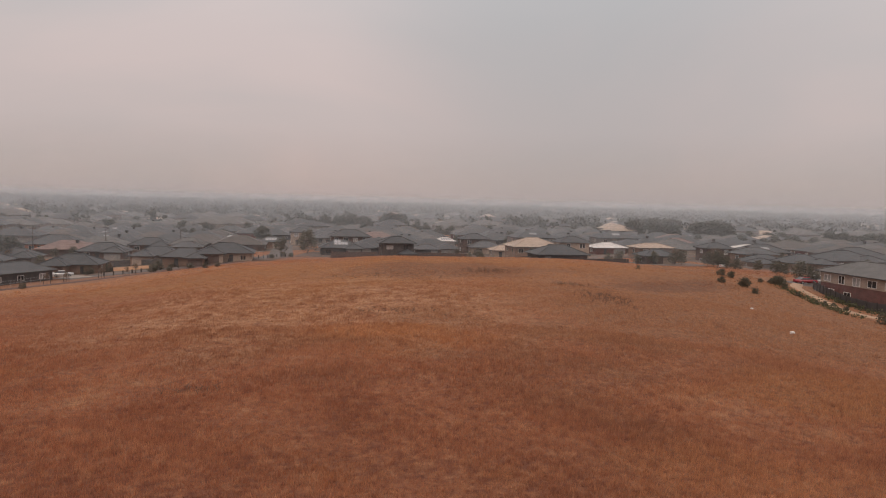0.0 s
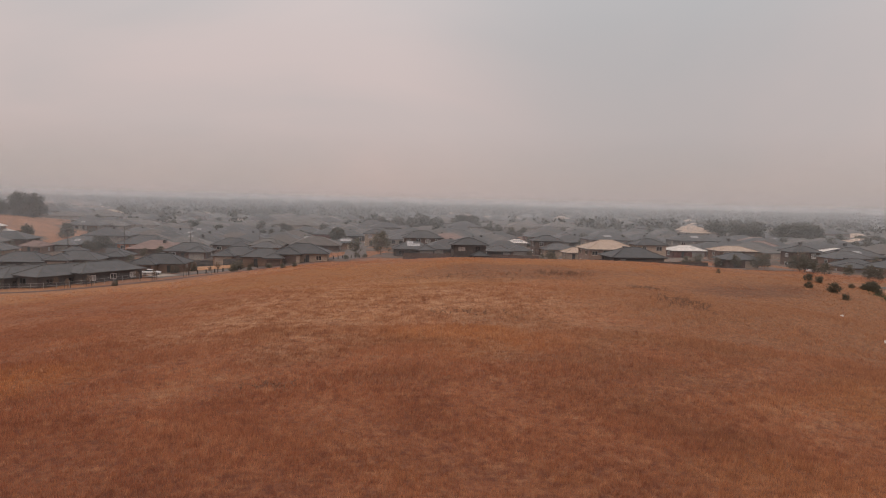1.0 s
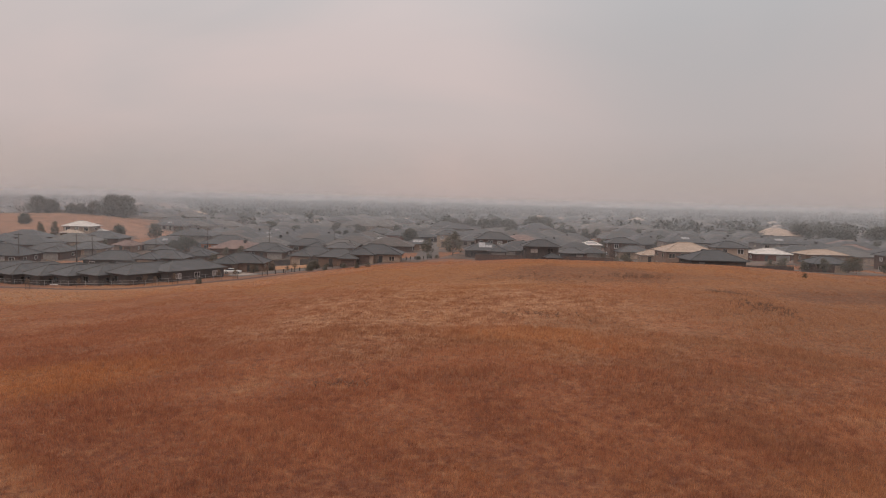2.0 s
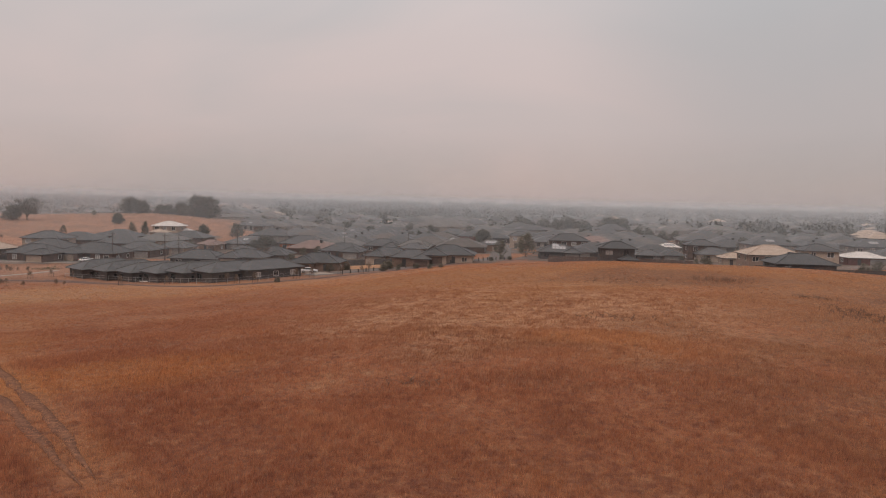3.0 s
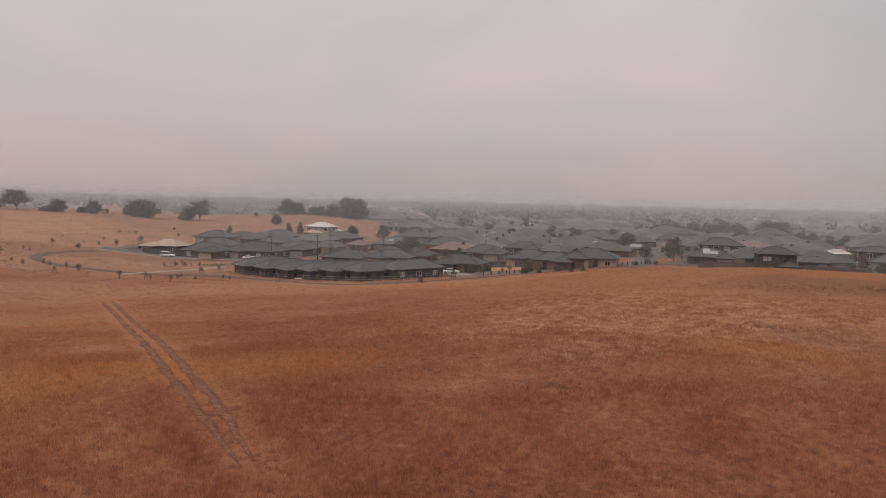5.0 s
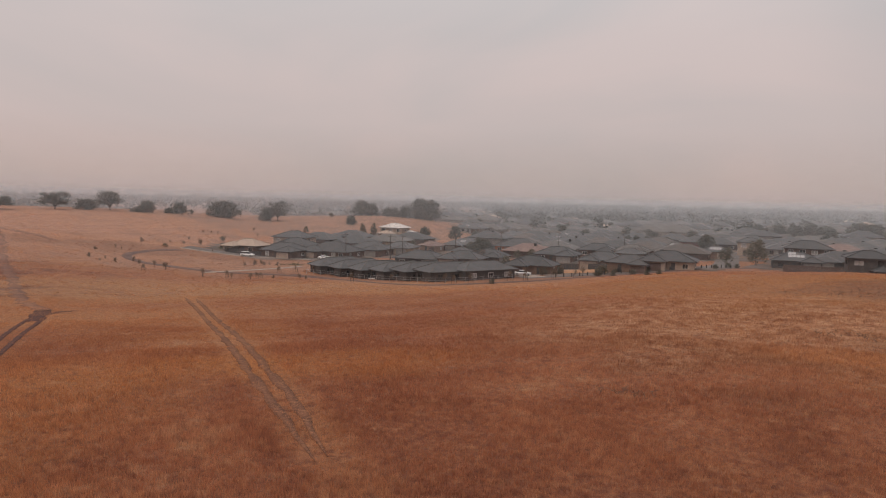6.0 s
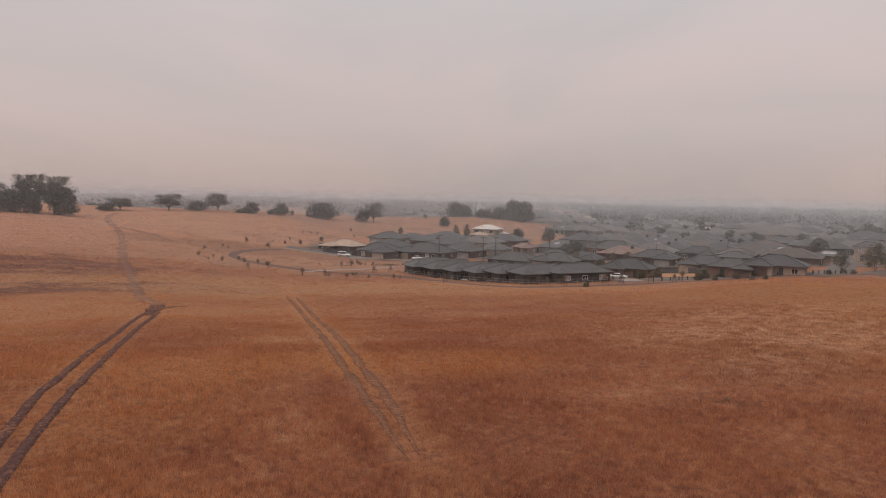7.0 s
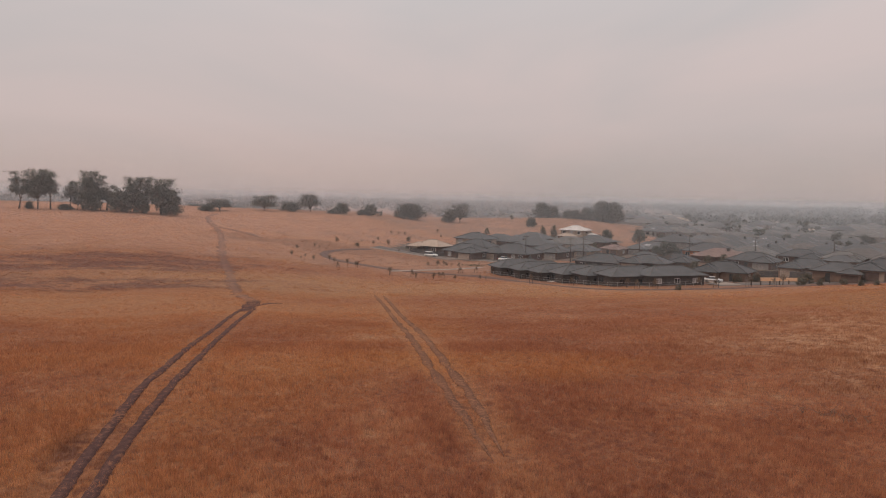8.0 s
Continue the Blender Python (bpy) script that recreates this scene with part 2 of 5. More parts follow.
TRIM_DARK = worn("dark_painted_trim", (0.06, 0.056, 0.058), 0.5, 1.0, 0.2)
TRIM_CREAM = worn("cream_painted_trim", (0.55, 0.45, 0.38), 0.5, 1.0, 0.1)
GLASS = worn("dark_window_glass", (0.025, 0.027, 0.03), 0.08, 0.4, 0.2, 0.6)
BLIND = worn("window_glass_with_pale_blind", (0.33, 0.31, 0.30), 0.25, 1.5, 0.25, 0.6)
# pale base colour stands in for the bright reflection on the panels
SOLAR = worn("solar_panel_painted_reflection", (0.30, 0.29, 0.30), 0.16, 0.6, 0.2, 0.7)
FENCE_DARK = worn("dark_timber_fence", (0.075, 0.066, 0.066), 0.85, 0.7, 0.3, per_object=0.3)
FENCE_BROWN = worn("brown_paling_fence", (0.095, 0.064, 0.056), 0.85, 0.7, 0.3, per_object=0.3)
ASPHALT = worn("asphalt", (0.115, 0.098, 0.092), 0.9, 0.25, 0.2, fine=6)
CONCRETE = worn("concrete", (0.30, 0.25, 0.22), 0.88, 0.3, 0.18, fine=5)


def trodden(name, c, cover, lo=0.42, hi=0.60):
    """Bare soil with dry grass growing back over it in ragged patches."""
    m = Mat(name, 0.95, 0.0, 0.1)
    grass, tuft = field_color(m, 1.0)
    flat = m.stretch(m.pos(), (1, 1, 0))
    big = m.noise(flat, 0.35, 5.0, 0.65, 0.6)
    fine = m.noise(flat, 3.2, 5.0, 0.7)
    soil = m.mix(m.step(fine, 0.35, 0.7), shade(c, 0.72), shade(c, 1.25))
    patch = m.calc("ADD", m.calc("MULTIPLY", big, 0.4), m.calc("MULTIPLY", fine, 0.6))
    m.color(m.mix(m.step(patch, lo, hi, 0.0, cover), soil, grass))
    m.bump(fine, 0.7, 0.12)
    return m.m


SOIL = trodden("bare_purple_brown_soil", (0.088, 0.047, 0.043), 0.5, 0.50, 0.62)
SOIL_PALE = trodden("half_bare_soil", (0.150, 0.074, 0.050), 0.5, 0.44, 0.62)
TRODDEN = trodden("trodden_dry_earth", (0.140, 0.080, 0.068), 0.75, 0.40, 0.62)
PATH_DARK = trodden("dark_packed_path", (0.125, 0.082, 0.074), 0.35, 0.5, 0.65)
# paving and lawn tone, with shade between the houses put into the colour
YARD = worn("yards_of_paving_and_dry_lawn", (0.15, 0.115, 0.098), 0.92, 0.05, 0.45, 0.15, fine=0.4)
GRAVEL = worn("pale_gravel_path", (0.40, 0.27, 0.19), 0.95, 0.4, 0.22, 0.1, fine=6)
BARK = worn("grey_brown_bark", (0.13, 0.095, 0.08), 0.9, 1.5, 0.35, 0.1)
STEEL = worn("galvanised_steel", (0.38, 0.37, 0.37), 0.45, 1.5, 0.15, 0.5, 0.6)
POLE = worn("weathered_timber_pole", (0.075, 0.062, 0.058), 0.9, 0.8, 0.3)


def leaf_mat(name, c):
    m = Mat(name, 0.75, 0.0, 0.2)
    col = m.mix(m.island(), shade(c, 0.82), shade(c, 1.16))
    col = m.mix(m.step(m.random(), 0, 1, 0, 0.35), col, shade(c, 0.6))
    m.color(col)
    tr = m.n.new("ShaderNodeBsdfTranslucent")
    m.l.new(col, tr.inputs[0])
    mx = m.n.new("ShaderNodeMixShader")
    mx.inputs[0].default_value = 0.48
    m.l.new(m.b.outputs[0], mx.inputs[1])
    m.l.new(tr.outputs[0], mx.inputs[2])
    m.l.new(mx.outputs[0], m.out.inputs[0])
    return m.m


LEAF_DARK = leaf_mat("dark_olive_leaves", (0.128, 0.128, 0.112))
LEAF_FAR = leaf_mat("dull_far_foliage", (0.098, 0.098, 0.088))
LEAF_OLIVE = leaf_mat("dry_olive_leaves", (0.145, 0.132, 0.102))
LEAF_BROWN = leaf_mat("drying_brown_leaves", (0.19, 0.14, 0.108))
LEAF_GREEN = leaf_mat("green_garden_leaves", (0.115, 0.115, 0.068))

# ---- landform ----
STOPS = (0.0, 45.0, 75.0, 105.0, 145.0, 185.0, 225.0, 285.0, 350.0, 450.0, 700.0, 1200.0)
LAND = {}


def slope(bearing, *heights):
    """Heights of the ground along one bearing from the hover point, at the distances in STOPS."""
    LAND[bearing] = (11.0, *heights, -1.0)


slope(-100, 10.4, 8.8, 7.5, 7.0, 8.0, 10.0, 13.0, 15.0, 15.0, 8.0)
slope(-88, 10.4, 8.6, 6.6, 5.5, 6.5, 9.0, 13.0, 16.0, 16.0, 8.0)
slope(-75, 10.4, 8.2, 5.8, 4.3, 6.0, 8.6, 13.0, 16.0, 14.5, 6.0)
slope(-66, 10.3, 8.0, 5.7, 3.6, 3.8, 5.8, 10.0, 14.1, 12.5, 3.0)
slope(-58, 10.2, 7.6, 5.0, 2.2, 1.5, 2.2, 6.5, 12.3, 11.5, 1.0)
slope(-50, 10.2, 7.4, 4.8, 2.2, 0.9, 0.4, 0.8, 5.2, 8.6, 0.0)
slope(-40, 10.3, 7.8, 5.2, 2.7, 0.8, 0.0, 0.0, 2.5, 10.0, 0.0)
slope(-28, 10.6, 8.8, 6.5, 3.8, 1.8, 1.0, 0.5, 0.0, 0.0, -0.5)
slope(-15, 11.0, 10.5, 9.6, 7.8, 5.2, 3.8, 2.5, 1.5, 1.0, 0.0)
slope(-4, 11.2, 11.2, 11.0, 10.5, 6.2, 4.0, 2.8, 2.2, 1.5, 0.0)
slope(10, 11.2, 11.2, 11.0, 10.5, 6.2, 4.0, 3.0, 2.5, 2.0, 1.0)
slope(21, 10.8, 10.4, 10.1, 10.0, 6.9, 5.2, 4.2, 3.4, 2.6, 1.0)
slope(32, 10.2, 8.9, 7.8, 6.0, 5.6, 5.4, 5.0, 4.0, 3.0, 1.0)
slope(60, 10.0, 8.5, 7.5, 7.0, 6.5, 6.0, 5.0, 4.0, 3.0, 1.0)
slope(130, 10.5, 10.0, 9.5, 9.0, 8.5, 8.0, 7.0, 6.0, 4.0, 1.0)
slope(200, 10.5, 10.0, 9.5, 9.0, 8.5, 8.0, 7.0, 6.0, 4.0, 1.0)
BEARINGS = np.array(sorted(LAND))
TABLE = np.array([LAND[b] for b in sorted(LAND)])


def ground_z(x, y):
    """Height of the ground at (x, y): smooth between bearings and along them, with slight unevenness."""
    x, y = np.asarray(x, float), np.asarray(y, float)
    d = np.minimum(np.hypot(x, y), 1199.0)
    b = np.degrees(np.arctan2(x, y))
    b = np.where(b < -100, b + 360, b)
    ext_b = np.append(BEARINGS, 260.0)
    ext_t = np.vstack([TABLE, TABLE[:1]])
    i = np.clip(np.searchsorted(ext_b, b, side="right") - 1, 0, len(ext_b) - 2)
    u = np.clip((b - ext_b[i]) / (ext_b[i + 1] - ext_b[i]), 0, 1)
    u = 0.5 * u + 0.5 * u * u * (3 - 2 * u)
    s = np.array(STOPS)
    k = np.clip(np.searchsorted(s, d, side="right") - 1, 0, len(s) - 2)
    v = (d - s[k]) / (s[k + 1] - s[k])

    def along(row):
        p1, p2 = ext_t[row, k], ext_t[row, k + 1]
        km, kp = np.maximum(k - 1, 0), np.minimum(k + 2, len(s) - 1)
        h = s[k + 1] - s[k]
        m1 = (p2 - ext_t[row, km]) / np.maximum(s[k + 1] - s[km], 1) * h
        m2 = (ext_t[row, kp] - p1) / np.maximum(s[kp] - s[k], 1) * h
        return (2 * v**3 - 3 * v**2 + 1) * p1 + (v**3 - 2 * v**2 + v) * m1 + (3 * v**2 - 2 * v**3) * p2 + (v**3 - v**2) * m2

    z = along(i) * (1 - u) + along(i + 1) * u
    rough = np.clip((d - 10) / 60, 0, 1) * np.clip((260 - d) / 80, 0.15, 1)
    z = z + rough * (0.16 * np.sin(x * 0.11 + 1.3 * np.sin(y * 0.07)) + 0.13 * np.sin(y * 0.17 + 1.1 * np.sin(x * 0.05)))
    return z


def gz(x, y):
    return float(ground_z(x, y))


# ---- mesh helpers ----
def mesh_of(name, verts, faces, mat, smooth=False):
    me = bpy.data.meshes.new(name)
    me.from_pydata([tuple(v) for v in verts], [], faces)
    me.materials.append(mat)
    if smooth:
        me.polygons.foreach_set("use_smooth", [True] * len(me.polygons))
    me.update()
    return me


def part(name, bm, material, parent=None, label="", smooth=False):
    """Links a bmesh as one mesh object under a thing or a part."""
    me = bpy.data.meshes.new(name)
    bm.normal_update()
    bm.to_mesh(me)
    bm.free()
    me.materials.append(material)
    if smooth:
        me.polygons.foreach_set("use_smooth", [True] * len(me.polygons))
    ob = new(name, me)
    ob.parent = parent
    return tagged(ob, label)


def share(name, me, parent, m=None, label=""):
    """An object of its own on a shared mesh, under a thing or part."""
    ob = new(name, me)
    ob.parent = parent
    if m is not None:
        ob.matrix_basis = m
    return tagged(ob, label)


def thing(name, m, label, category, group="", kind=""):
    ob = new(name)
    ob.empty_display_size = 0.3
    ob.matrix_basis = m
    return tagged(ob, label, category, group, kind)


def box(bm, x0, y0, z0, x1, y1, z1, m=None):
    vs = [bm.verts.new((x, y, z)) for z in (z0, z1) for x, y in ((x0, y0), (x1, y0), (x1, y1), (x0, y1))]
    for f in ((3, 2, 1, 0), (4, 5, 6, 7), (0, 1, 5, 4), (1, 2, 6, 5), (2, 3, 7, 6), (3, 0, 4, 7)):
        bm.faces.new([vs[i] for i in f])
    if m is not None:
        for v in vs:
            v.co = m @ v.co
    return vs


def tube(bm, a, b, r0, r1, n=6):
    """A tapered round bar from a to b."""
    a, b = Vector(a), Vector(b)
    q = (b - a).to_track_quat("Z", "Y")
    ra = [bm.verts.new(a + q @ Vector((r0 * math.cos(t), r0 * math.sin(t), 0))) for t in [2 * math.pi * k / n for k in range(n)]]
    rb = [bm.verts.new(b + q @ Vector((r1 * math.cos(t), r1 * math.sin(t), 0))) for t in [2 * math.pi * k / n for k in range(n)]]
    for k in range(n):
        bm.faces.new((ra[k], ra[(k + 1) % n], rb[(k + 1) % n], rb[k]))
    bm.faces.new(ra[::-1])
    bm.faces.new(rb)


# ---- ground sheet ----
def build_ground():
    radii = [0.0]
    step = 1.6
    while radii[-1] < 4400:
        radii.append(radii[-1] + step)
        if radii[-1] > 180:
            step *= 1.045
    r = np.array(radii[1:])
    n = 400
    ang = np.linspace(0, 2 * math.pi, n, endpoint=False)
    rr, aa = np.meshgrid(r, ang, indexing="ij")
    x, y = rr * np.sin(aa), rr * np.cos(aa)
    z = ground_z(x, y)
    verts = np.vstack([[(0, 0, gz(0, 0))], np.stack([x.ravel(), y.ravel(), z.ravel()], 1)])
    faces = [(0, 1 + (k + 1) % n, 1 + k) for k in range(n)]
    for i in range(len(r) - 1):
        a = 1 + i * n
        b = a + n
        faces += [(a + k, a + (k + 1) % n, b + (k + 1) % n, b + k) for k in range(n)]
    ob = new("ground", mesh_of("ground", verts, faces, FIELD, True))
    return tagged(ob, "rolling hillside of dry rust-brown grass", "ground", kind="structure")


build_ground()


# ---- houses ----
def hip(bm, x0, y0, x1, y1, z, pitch=0.42, over=0.7, thick=0.16):
    """A hipped roof over a rectangle: four sloping planes with eaves, on a shallow slab, and raised ridge caps."""
    x0, y0, x1, y1 = x0 - over, y0 - over, x1 + over, y1 + over
    w, d = x1 - x0, y1 - y0
    h = min(w, d) / 2 * pitch
    cx, cy = (x0 + x1) / 2, (y0 + y1) / 2
    if w >= d:
        ra, rb = Vector((x0 + d / 2, cy, z + h + thick)), Vector((x1 - d / 2, cy, z + h + thick))
    else:
        ra, rb = Vector((cx, y0 + w / 2, z + h + thick)), Vector((cx, y1 - w / 2, z + h + thick))
    lo = [bm.verts.new(c) for c in ((x0, y0, z), (x1, y0, z), (x1, y1, z), (x0, y1, z))]
    hi = [bm.verts.new((v.co.x, v.co.y, z + thick)) for v in lo]
    a, b = bm.verts.new(ra), bm.verts.new(rb)
    bm.faces.new(lo[::-1])
    for k in range(4):
        bm.faces.new((lo[k], lo[(k + 1) % 4], hi[(k + 1) % 4], hi[k]))
    if w >= d:
        for f in ((hi[0], hi[1], b, a), (hi[1], hi[2], b), (hi[2], hi[3], a, b), (hi[3], hi[0], a)):
            bm.faces.new(f)
        ends = ((hi[0], a), (hi[3], a), (hi[1], b), (hi[2], b))
    else:
        for f in ((hi[0], hi[1], a), (hi[1], hi[2], b, a), (hi[2], hi[3], b), (hi[3], hi[0], a, b)):
            bm.faces.new(f)
        ends = ((hi[0], a), (hi[1], a), (hi[2], b), (hi[3], b))
    return [(Vector(p.co), Vector(q.co)) for p, q in ends] + [(ra, rb)]


def window(parent, x, y, z, w, h, face, frame_mat, pane_mat):
    """A window with a proud frame, a mullion and a set-back pane; face: 0 front (-y), 1 right, 2 back, 3 left."""
    m = Matrix.Translation((x, y, z)) @ Matrix.Rotation(face * math.pi / 2, 4, "Z")
    t = 0.09
    bm = bmesh.new()
    for a in ((-w / 2, -h / 2, w / 2, -h / 2 + t), (-w / 2, h / 2 - t, w / 2, h / 2), (-w / 2, -h / 2 + t, -w / 2 + t, h / 2 - t), (w / 2 - t, -h / 2 + t, w / 2, h / 2 - t)):
        box(bm, a[0], -0.07, a[1], a[2], 0.02, a[3])
    if w > 1.1:
        box(bm, -t / 2, -0.06, -h / 2 + t, t / 2, 0.02, h / 2 - t)
    win = part("window", bm, frame_mat, parent)
    win.matrix_basis = m
    bm = bmesh.new()
    box(bm, -w / 2 + t, -0.03, -h / 2 + t, w / 2 - t, 0.01, h / 2 - t)
    part("pane", bm, pane_mat, win)
    return win


def house(x, y, turn, w, d, storeys=1, roof="charcoal", wall="brown", wing=0, trim="white", garage=1, vents=1, solar=0, label="", lift=0.0, upper="", pitch=0.42, group="houses of the estate", plain=False, blinds=True, big=False):
    """A detached brick-veneer house: walls, hipped roof with a front wing, gutter, windows, garage door, front door and roof units."""
    rng = random.Random(int(x * 7 + y * 13) % 9973)
    if abs(w - d) < 1.2:
        w, d = w * 1.22, d * 0.86
    eave = 2.45 * storeys + 0.25 * (storeys - 1)
    frame_mat = {"white": TRIM_WHITE, "dark": TRIM_DARK, "cream": TRIM_CREAM}[trim]
    words = label or f"{'two-storey' if storeys == 2 else 'single-storey'} {wall} walled house with a {roof} hipped roof"
    ob = thing("house", pose(x, y, gz(x, y) + lift, 0, 0, turn), words, "house", group)
    hw, hd = w / 2, d / 2
    ww = w * rng.uniform(0.38, 0.5)
    sx = 1 if wing >= 0 else -1
    bm = bmesh.new()
    box(bm, -hw, -hd, -1.6, hw, hd, eave if not upper else 3.2)
    if wing:
        box(bm, sx * hw - (ww if sx > 0 else 0), -hd - 3.2, -1.6, sx * hw + (0 if sx > 0 else ww), -hd + 0.3, eave - 0.01 if storeys == 1 else 2.45)
    part("wall", bm, WALLS[wall], ob)
    if upper:
        bm = bmesh.new()
        box(bm, -hw - 0.04, -hd - 0.04, 3.2, hw + 0.04, hd + 0.04, eave)
        part("upper_wall", bm, WALLS[upper], ob, f"{upper} upper storey wall")
    bm = bmesh.new()
    lines = hip(bm, -hw, -hd, hw, hd, eave, pitch)
    if wing:
        ez = eave if storeys == 1 else 2.45
        lines += hip(bm, sx * hw - (ww if sx > 0 else 0), -hd - 3.2, sx * hw + (0 if sx > 0 else ww), -hd + ww * 0.5 + 0.6, ez - 0.02, pitch * 0.98)
    top = part("roof", bm, ROOFS[roof], ob)
    if not plain:
        for p, q in lines:
            if (q - p).length > 0.4:
                bm = bmesh.new()
                tube(bm, p + Vector((0, 0, 0.02)), q + Vector((0, 0, 0.02)), 0.13, 0.13, 5)
                part("ridge_cap", bm, ROOFS["grey" if roof == "slate" else roof], top)
        bm = bmesh.new()
        o = 0.77
        for a in ((-hw - o, -hd - o, hw + o, -hd - o + 0.1), (-hw - o, hd + o - 0.1, hw + o, hd + o), (-hw - o, -hd - o + 0.1, -hw - o + 0.1, hd + o - 0.1), (hw + o - 0.1, -hd - o + 0.1, hw + o, hd + o - 0.1)):
            box(bm, a[0], a[1], eave + 0.02, a[2], a[3], eave + 0.16)
        part("gutter", bm, TRIM_DARK, ob)
    # front: garage under the wing, door and windows beside it
    fy = -hd - (3.2 if wing else 0) - 0.02
    gx = sx * (hw - ww / 2)
    if garage:
        bm = bmesh.new()
        gw = min(4.8, ww - 0.8) / 2
        box(bm, gx - gw, fy - 0.03, 0.02, gx + gw, fy + 0.02, 2.15)
        for k in range(4):
            box(bm, gx - gw, fy - 0.05, 0.08 + k * 0.53, gx + gw, fy - 0.03, 0.5 + k * 0.53)
        part("garage_door", bm, rng.choice((WALLS["cream"], WALLS["grey"], WALLS["grey"], WALLS["brown"])), ob)
    span = w - ww - 1.0
    n = max(1, int(span / 2.9))
    for s in range(storeys):
        zc = 1.35 + s * 2.75
        count = n if s == 0 else max(2, int((w - 1) / 3.2))
        for k in range(count):
            if s == 0:
                px = -sx * (hw - 0.7 - (k + 0.5) * span / n)
            else:
                px = -hw + (k + 0.5) * w / count
            if s == 0 and k == n - 1 and garage:
                bm = bmesh.new()
                box(bm, px - 0.5, -hd - 0.06, 0.02, px + 0.5, -hd + 0.01, 2.1)
                part("front_door", bm, TRIM_DARK, ob)
            else:
                window(ob, px, -hd - 0.02 - (0.04 if s and upper else 0), zc, 3.0 if big else rng.choice((1.5, 1.8, 2.1)), 1.9 if big else rng.choice((1.3, 1.6)), 0, frame_mat, BLIND if big else rng.choice((GLASS, GLASS, BLIND if blinds else GLASS)))
        for side in (1, 3):
            for k in range(1 if plain else max(1, int(d / 5))):
                py = -hd + (k + 0.5) * d / max(1, int(d / 5)) if not plain else 0
                window(ob, (hw + 0.02 + (0.04 if s and upper else 0)) * (1 if side == 1 else -1), py, zc, 1.5, 1.2, side, frame_mat, rng.choice((GLASS, BLIND if blinds else GLASS, GLASS)))
    # the back wall too
    if not plain:
        for k in range(2):
            window(ob, -hw / 2 + k * hw, hd + 0.02, 1.4, 1.8, 1.4, 2, frame_mat, GLASS)
    rise = min(w, d) / 2 * pitch
    for k in range(vents):
        bm = bmesh.new()
        px, py = rng.uniform(-0.35, 0.35) * hw, rng.uniform(0.1, 0.35) * hd
        box(bm, px - 0.45, py - 0.45, eave + rise * 0.35, px + 0.45, py + 0.45, eave + rise + 0.55)
        box(bm, px - 0.55, py - 0.55, eave + rise + 0.55, px + 0.55, py + 0.55, eave + rise + 0.68)
        part("roof_cooler", bm, TRIM_DARK, top, "boxy evaporative cooler on the roof")
    slope_a = math.atan2(rise, min(w, d) / 2)
    for k in range(solar):
        bm = bmesh.new()
        box(bm, -0.5, -0.85, 0.05, 0.5, 0.85, 0.11)
        ob2 = part("solar_panel", bm, SOLAR, top, "solar panel with its sky reflection put into a pale colour")
        ob2.matrix_basis = Matrix.Translation(((k % 4 - 1.5) * 1.08, -hd * 0.52 + (k // 4) * 1.75 * math.cos(slope_a), eave + 0.2 + (hd * 0.48 + 0.5 + (k // 4) * 1.75) * math.tan(slope_a) * 0.985)) @ Matrix.Rotation(slope_a, 4, "X")
    return ob


house(-208.1, 170.5, 12, 10.1, 9.6, 1, "cream", "brown", wing=-1, trim="cream", label="house with a cream hipped metal roof beside the cul-de-sac", pitch=0.46)
house(-205.3, 190.7, 12, 13.3, 9.6, 2, "charcoal", "cream", wing=1)
house(-196.3, 183.2, 12, 13.7, 10.3, 1, "charcoal", "brown", lift=0.6, wing=0, pitch=0.46)
house(-187.3, 169.8, 12, 11.6, 11.1, 1, "charcoal", "brown", wing=1, pitch=0.46)
house(-176.9, 183.1, 12, 14.2, 13.5, 1, "charcoal", "brown", wing=-1, pitch=0.46)
house(-175.9, 202.4, 12, 11.6, 11.1, 1, "slate", "brown", wing=1, pitch=0.46)
house(-172.6, 217.3, 12, 9.2, 8.7, 1, "slate", "cream", wing=1, trim="white", pitch=0.46)
house(-138.5, 185.4, 12, 12.5, 12.0, 1, "charcoal", "dark", wing=0, lift=-0.3, pitch=0.40)
house(-123.8, 188.2, 12, 10.1, 9.6, 1, "charcoal", "brown", wing=-1, pitch=0.46)
house(-169.4, 233.2, 12, 8.1, 5.9, 1, "pinkish", "tan", wing=1)
house(-220.7, 272.0, 12, 12.0, 8.6, 2, "white", "cream", lift=-0.6, wing=0, label="two-storey cream house with a pale hipped metal roof")
house(-217.6, 261.8, 12, 7.1, 5.1, 1, "cream", "tan")
house(-215.5, 276.5, 12, 5.3, 3.8, 1, "white", "grey")
house(-143.5, 216.3, 12, 6.3, 4.6, 1, "slate", "tan")
house(-122.3, 201.8, 12, 9.2, 8.8, 1, "charcoal", "brown", wing=1, pitch=0.46)
house(-92.4, 176.1, 12, 10.2, 9.7, 1, "charcoal", "tan", wing=-1, label="tan brick corner house with a charcoal roof beside a vacant lot", pitch=0.46)
house(-141.1, 256.8, 12, 14.7, 14.0, 1, "charcoal", "orange", wing=0, trim="cream", pitch=0.46)
house(-106.7, 221.9, 12, 11.3, 10.8, 1, "charcoal", "brown", wing=1, pitch=0.46)
house(-80.1, 198.4, 12, 10.0, 9.5, 1, "charcoal", "tan", wing=-1, pitch=0.46)
house(-66.7, 182.7, 12, 8.6, 8.2, 1, "slate", "tan", wing=1, pitch=0.46)
house(-103.6, 250.3, 12, 10.8, 10.3, 1, "charcoal", "brown", wing=1, vents=2, pitch=0.46)
house(-88.9, 246.0, 12, 9.5, 9.1, 1, "grey", "tan", wing=1, pitch=0.46)
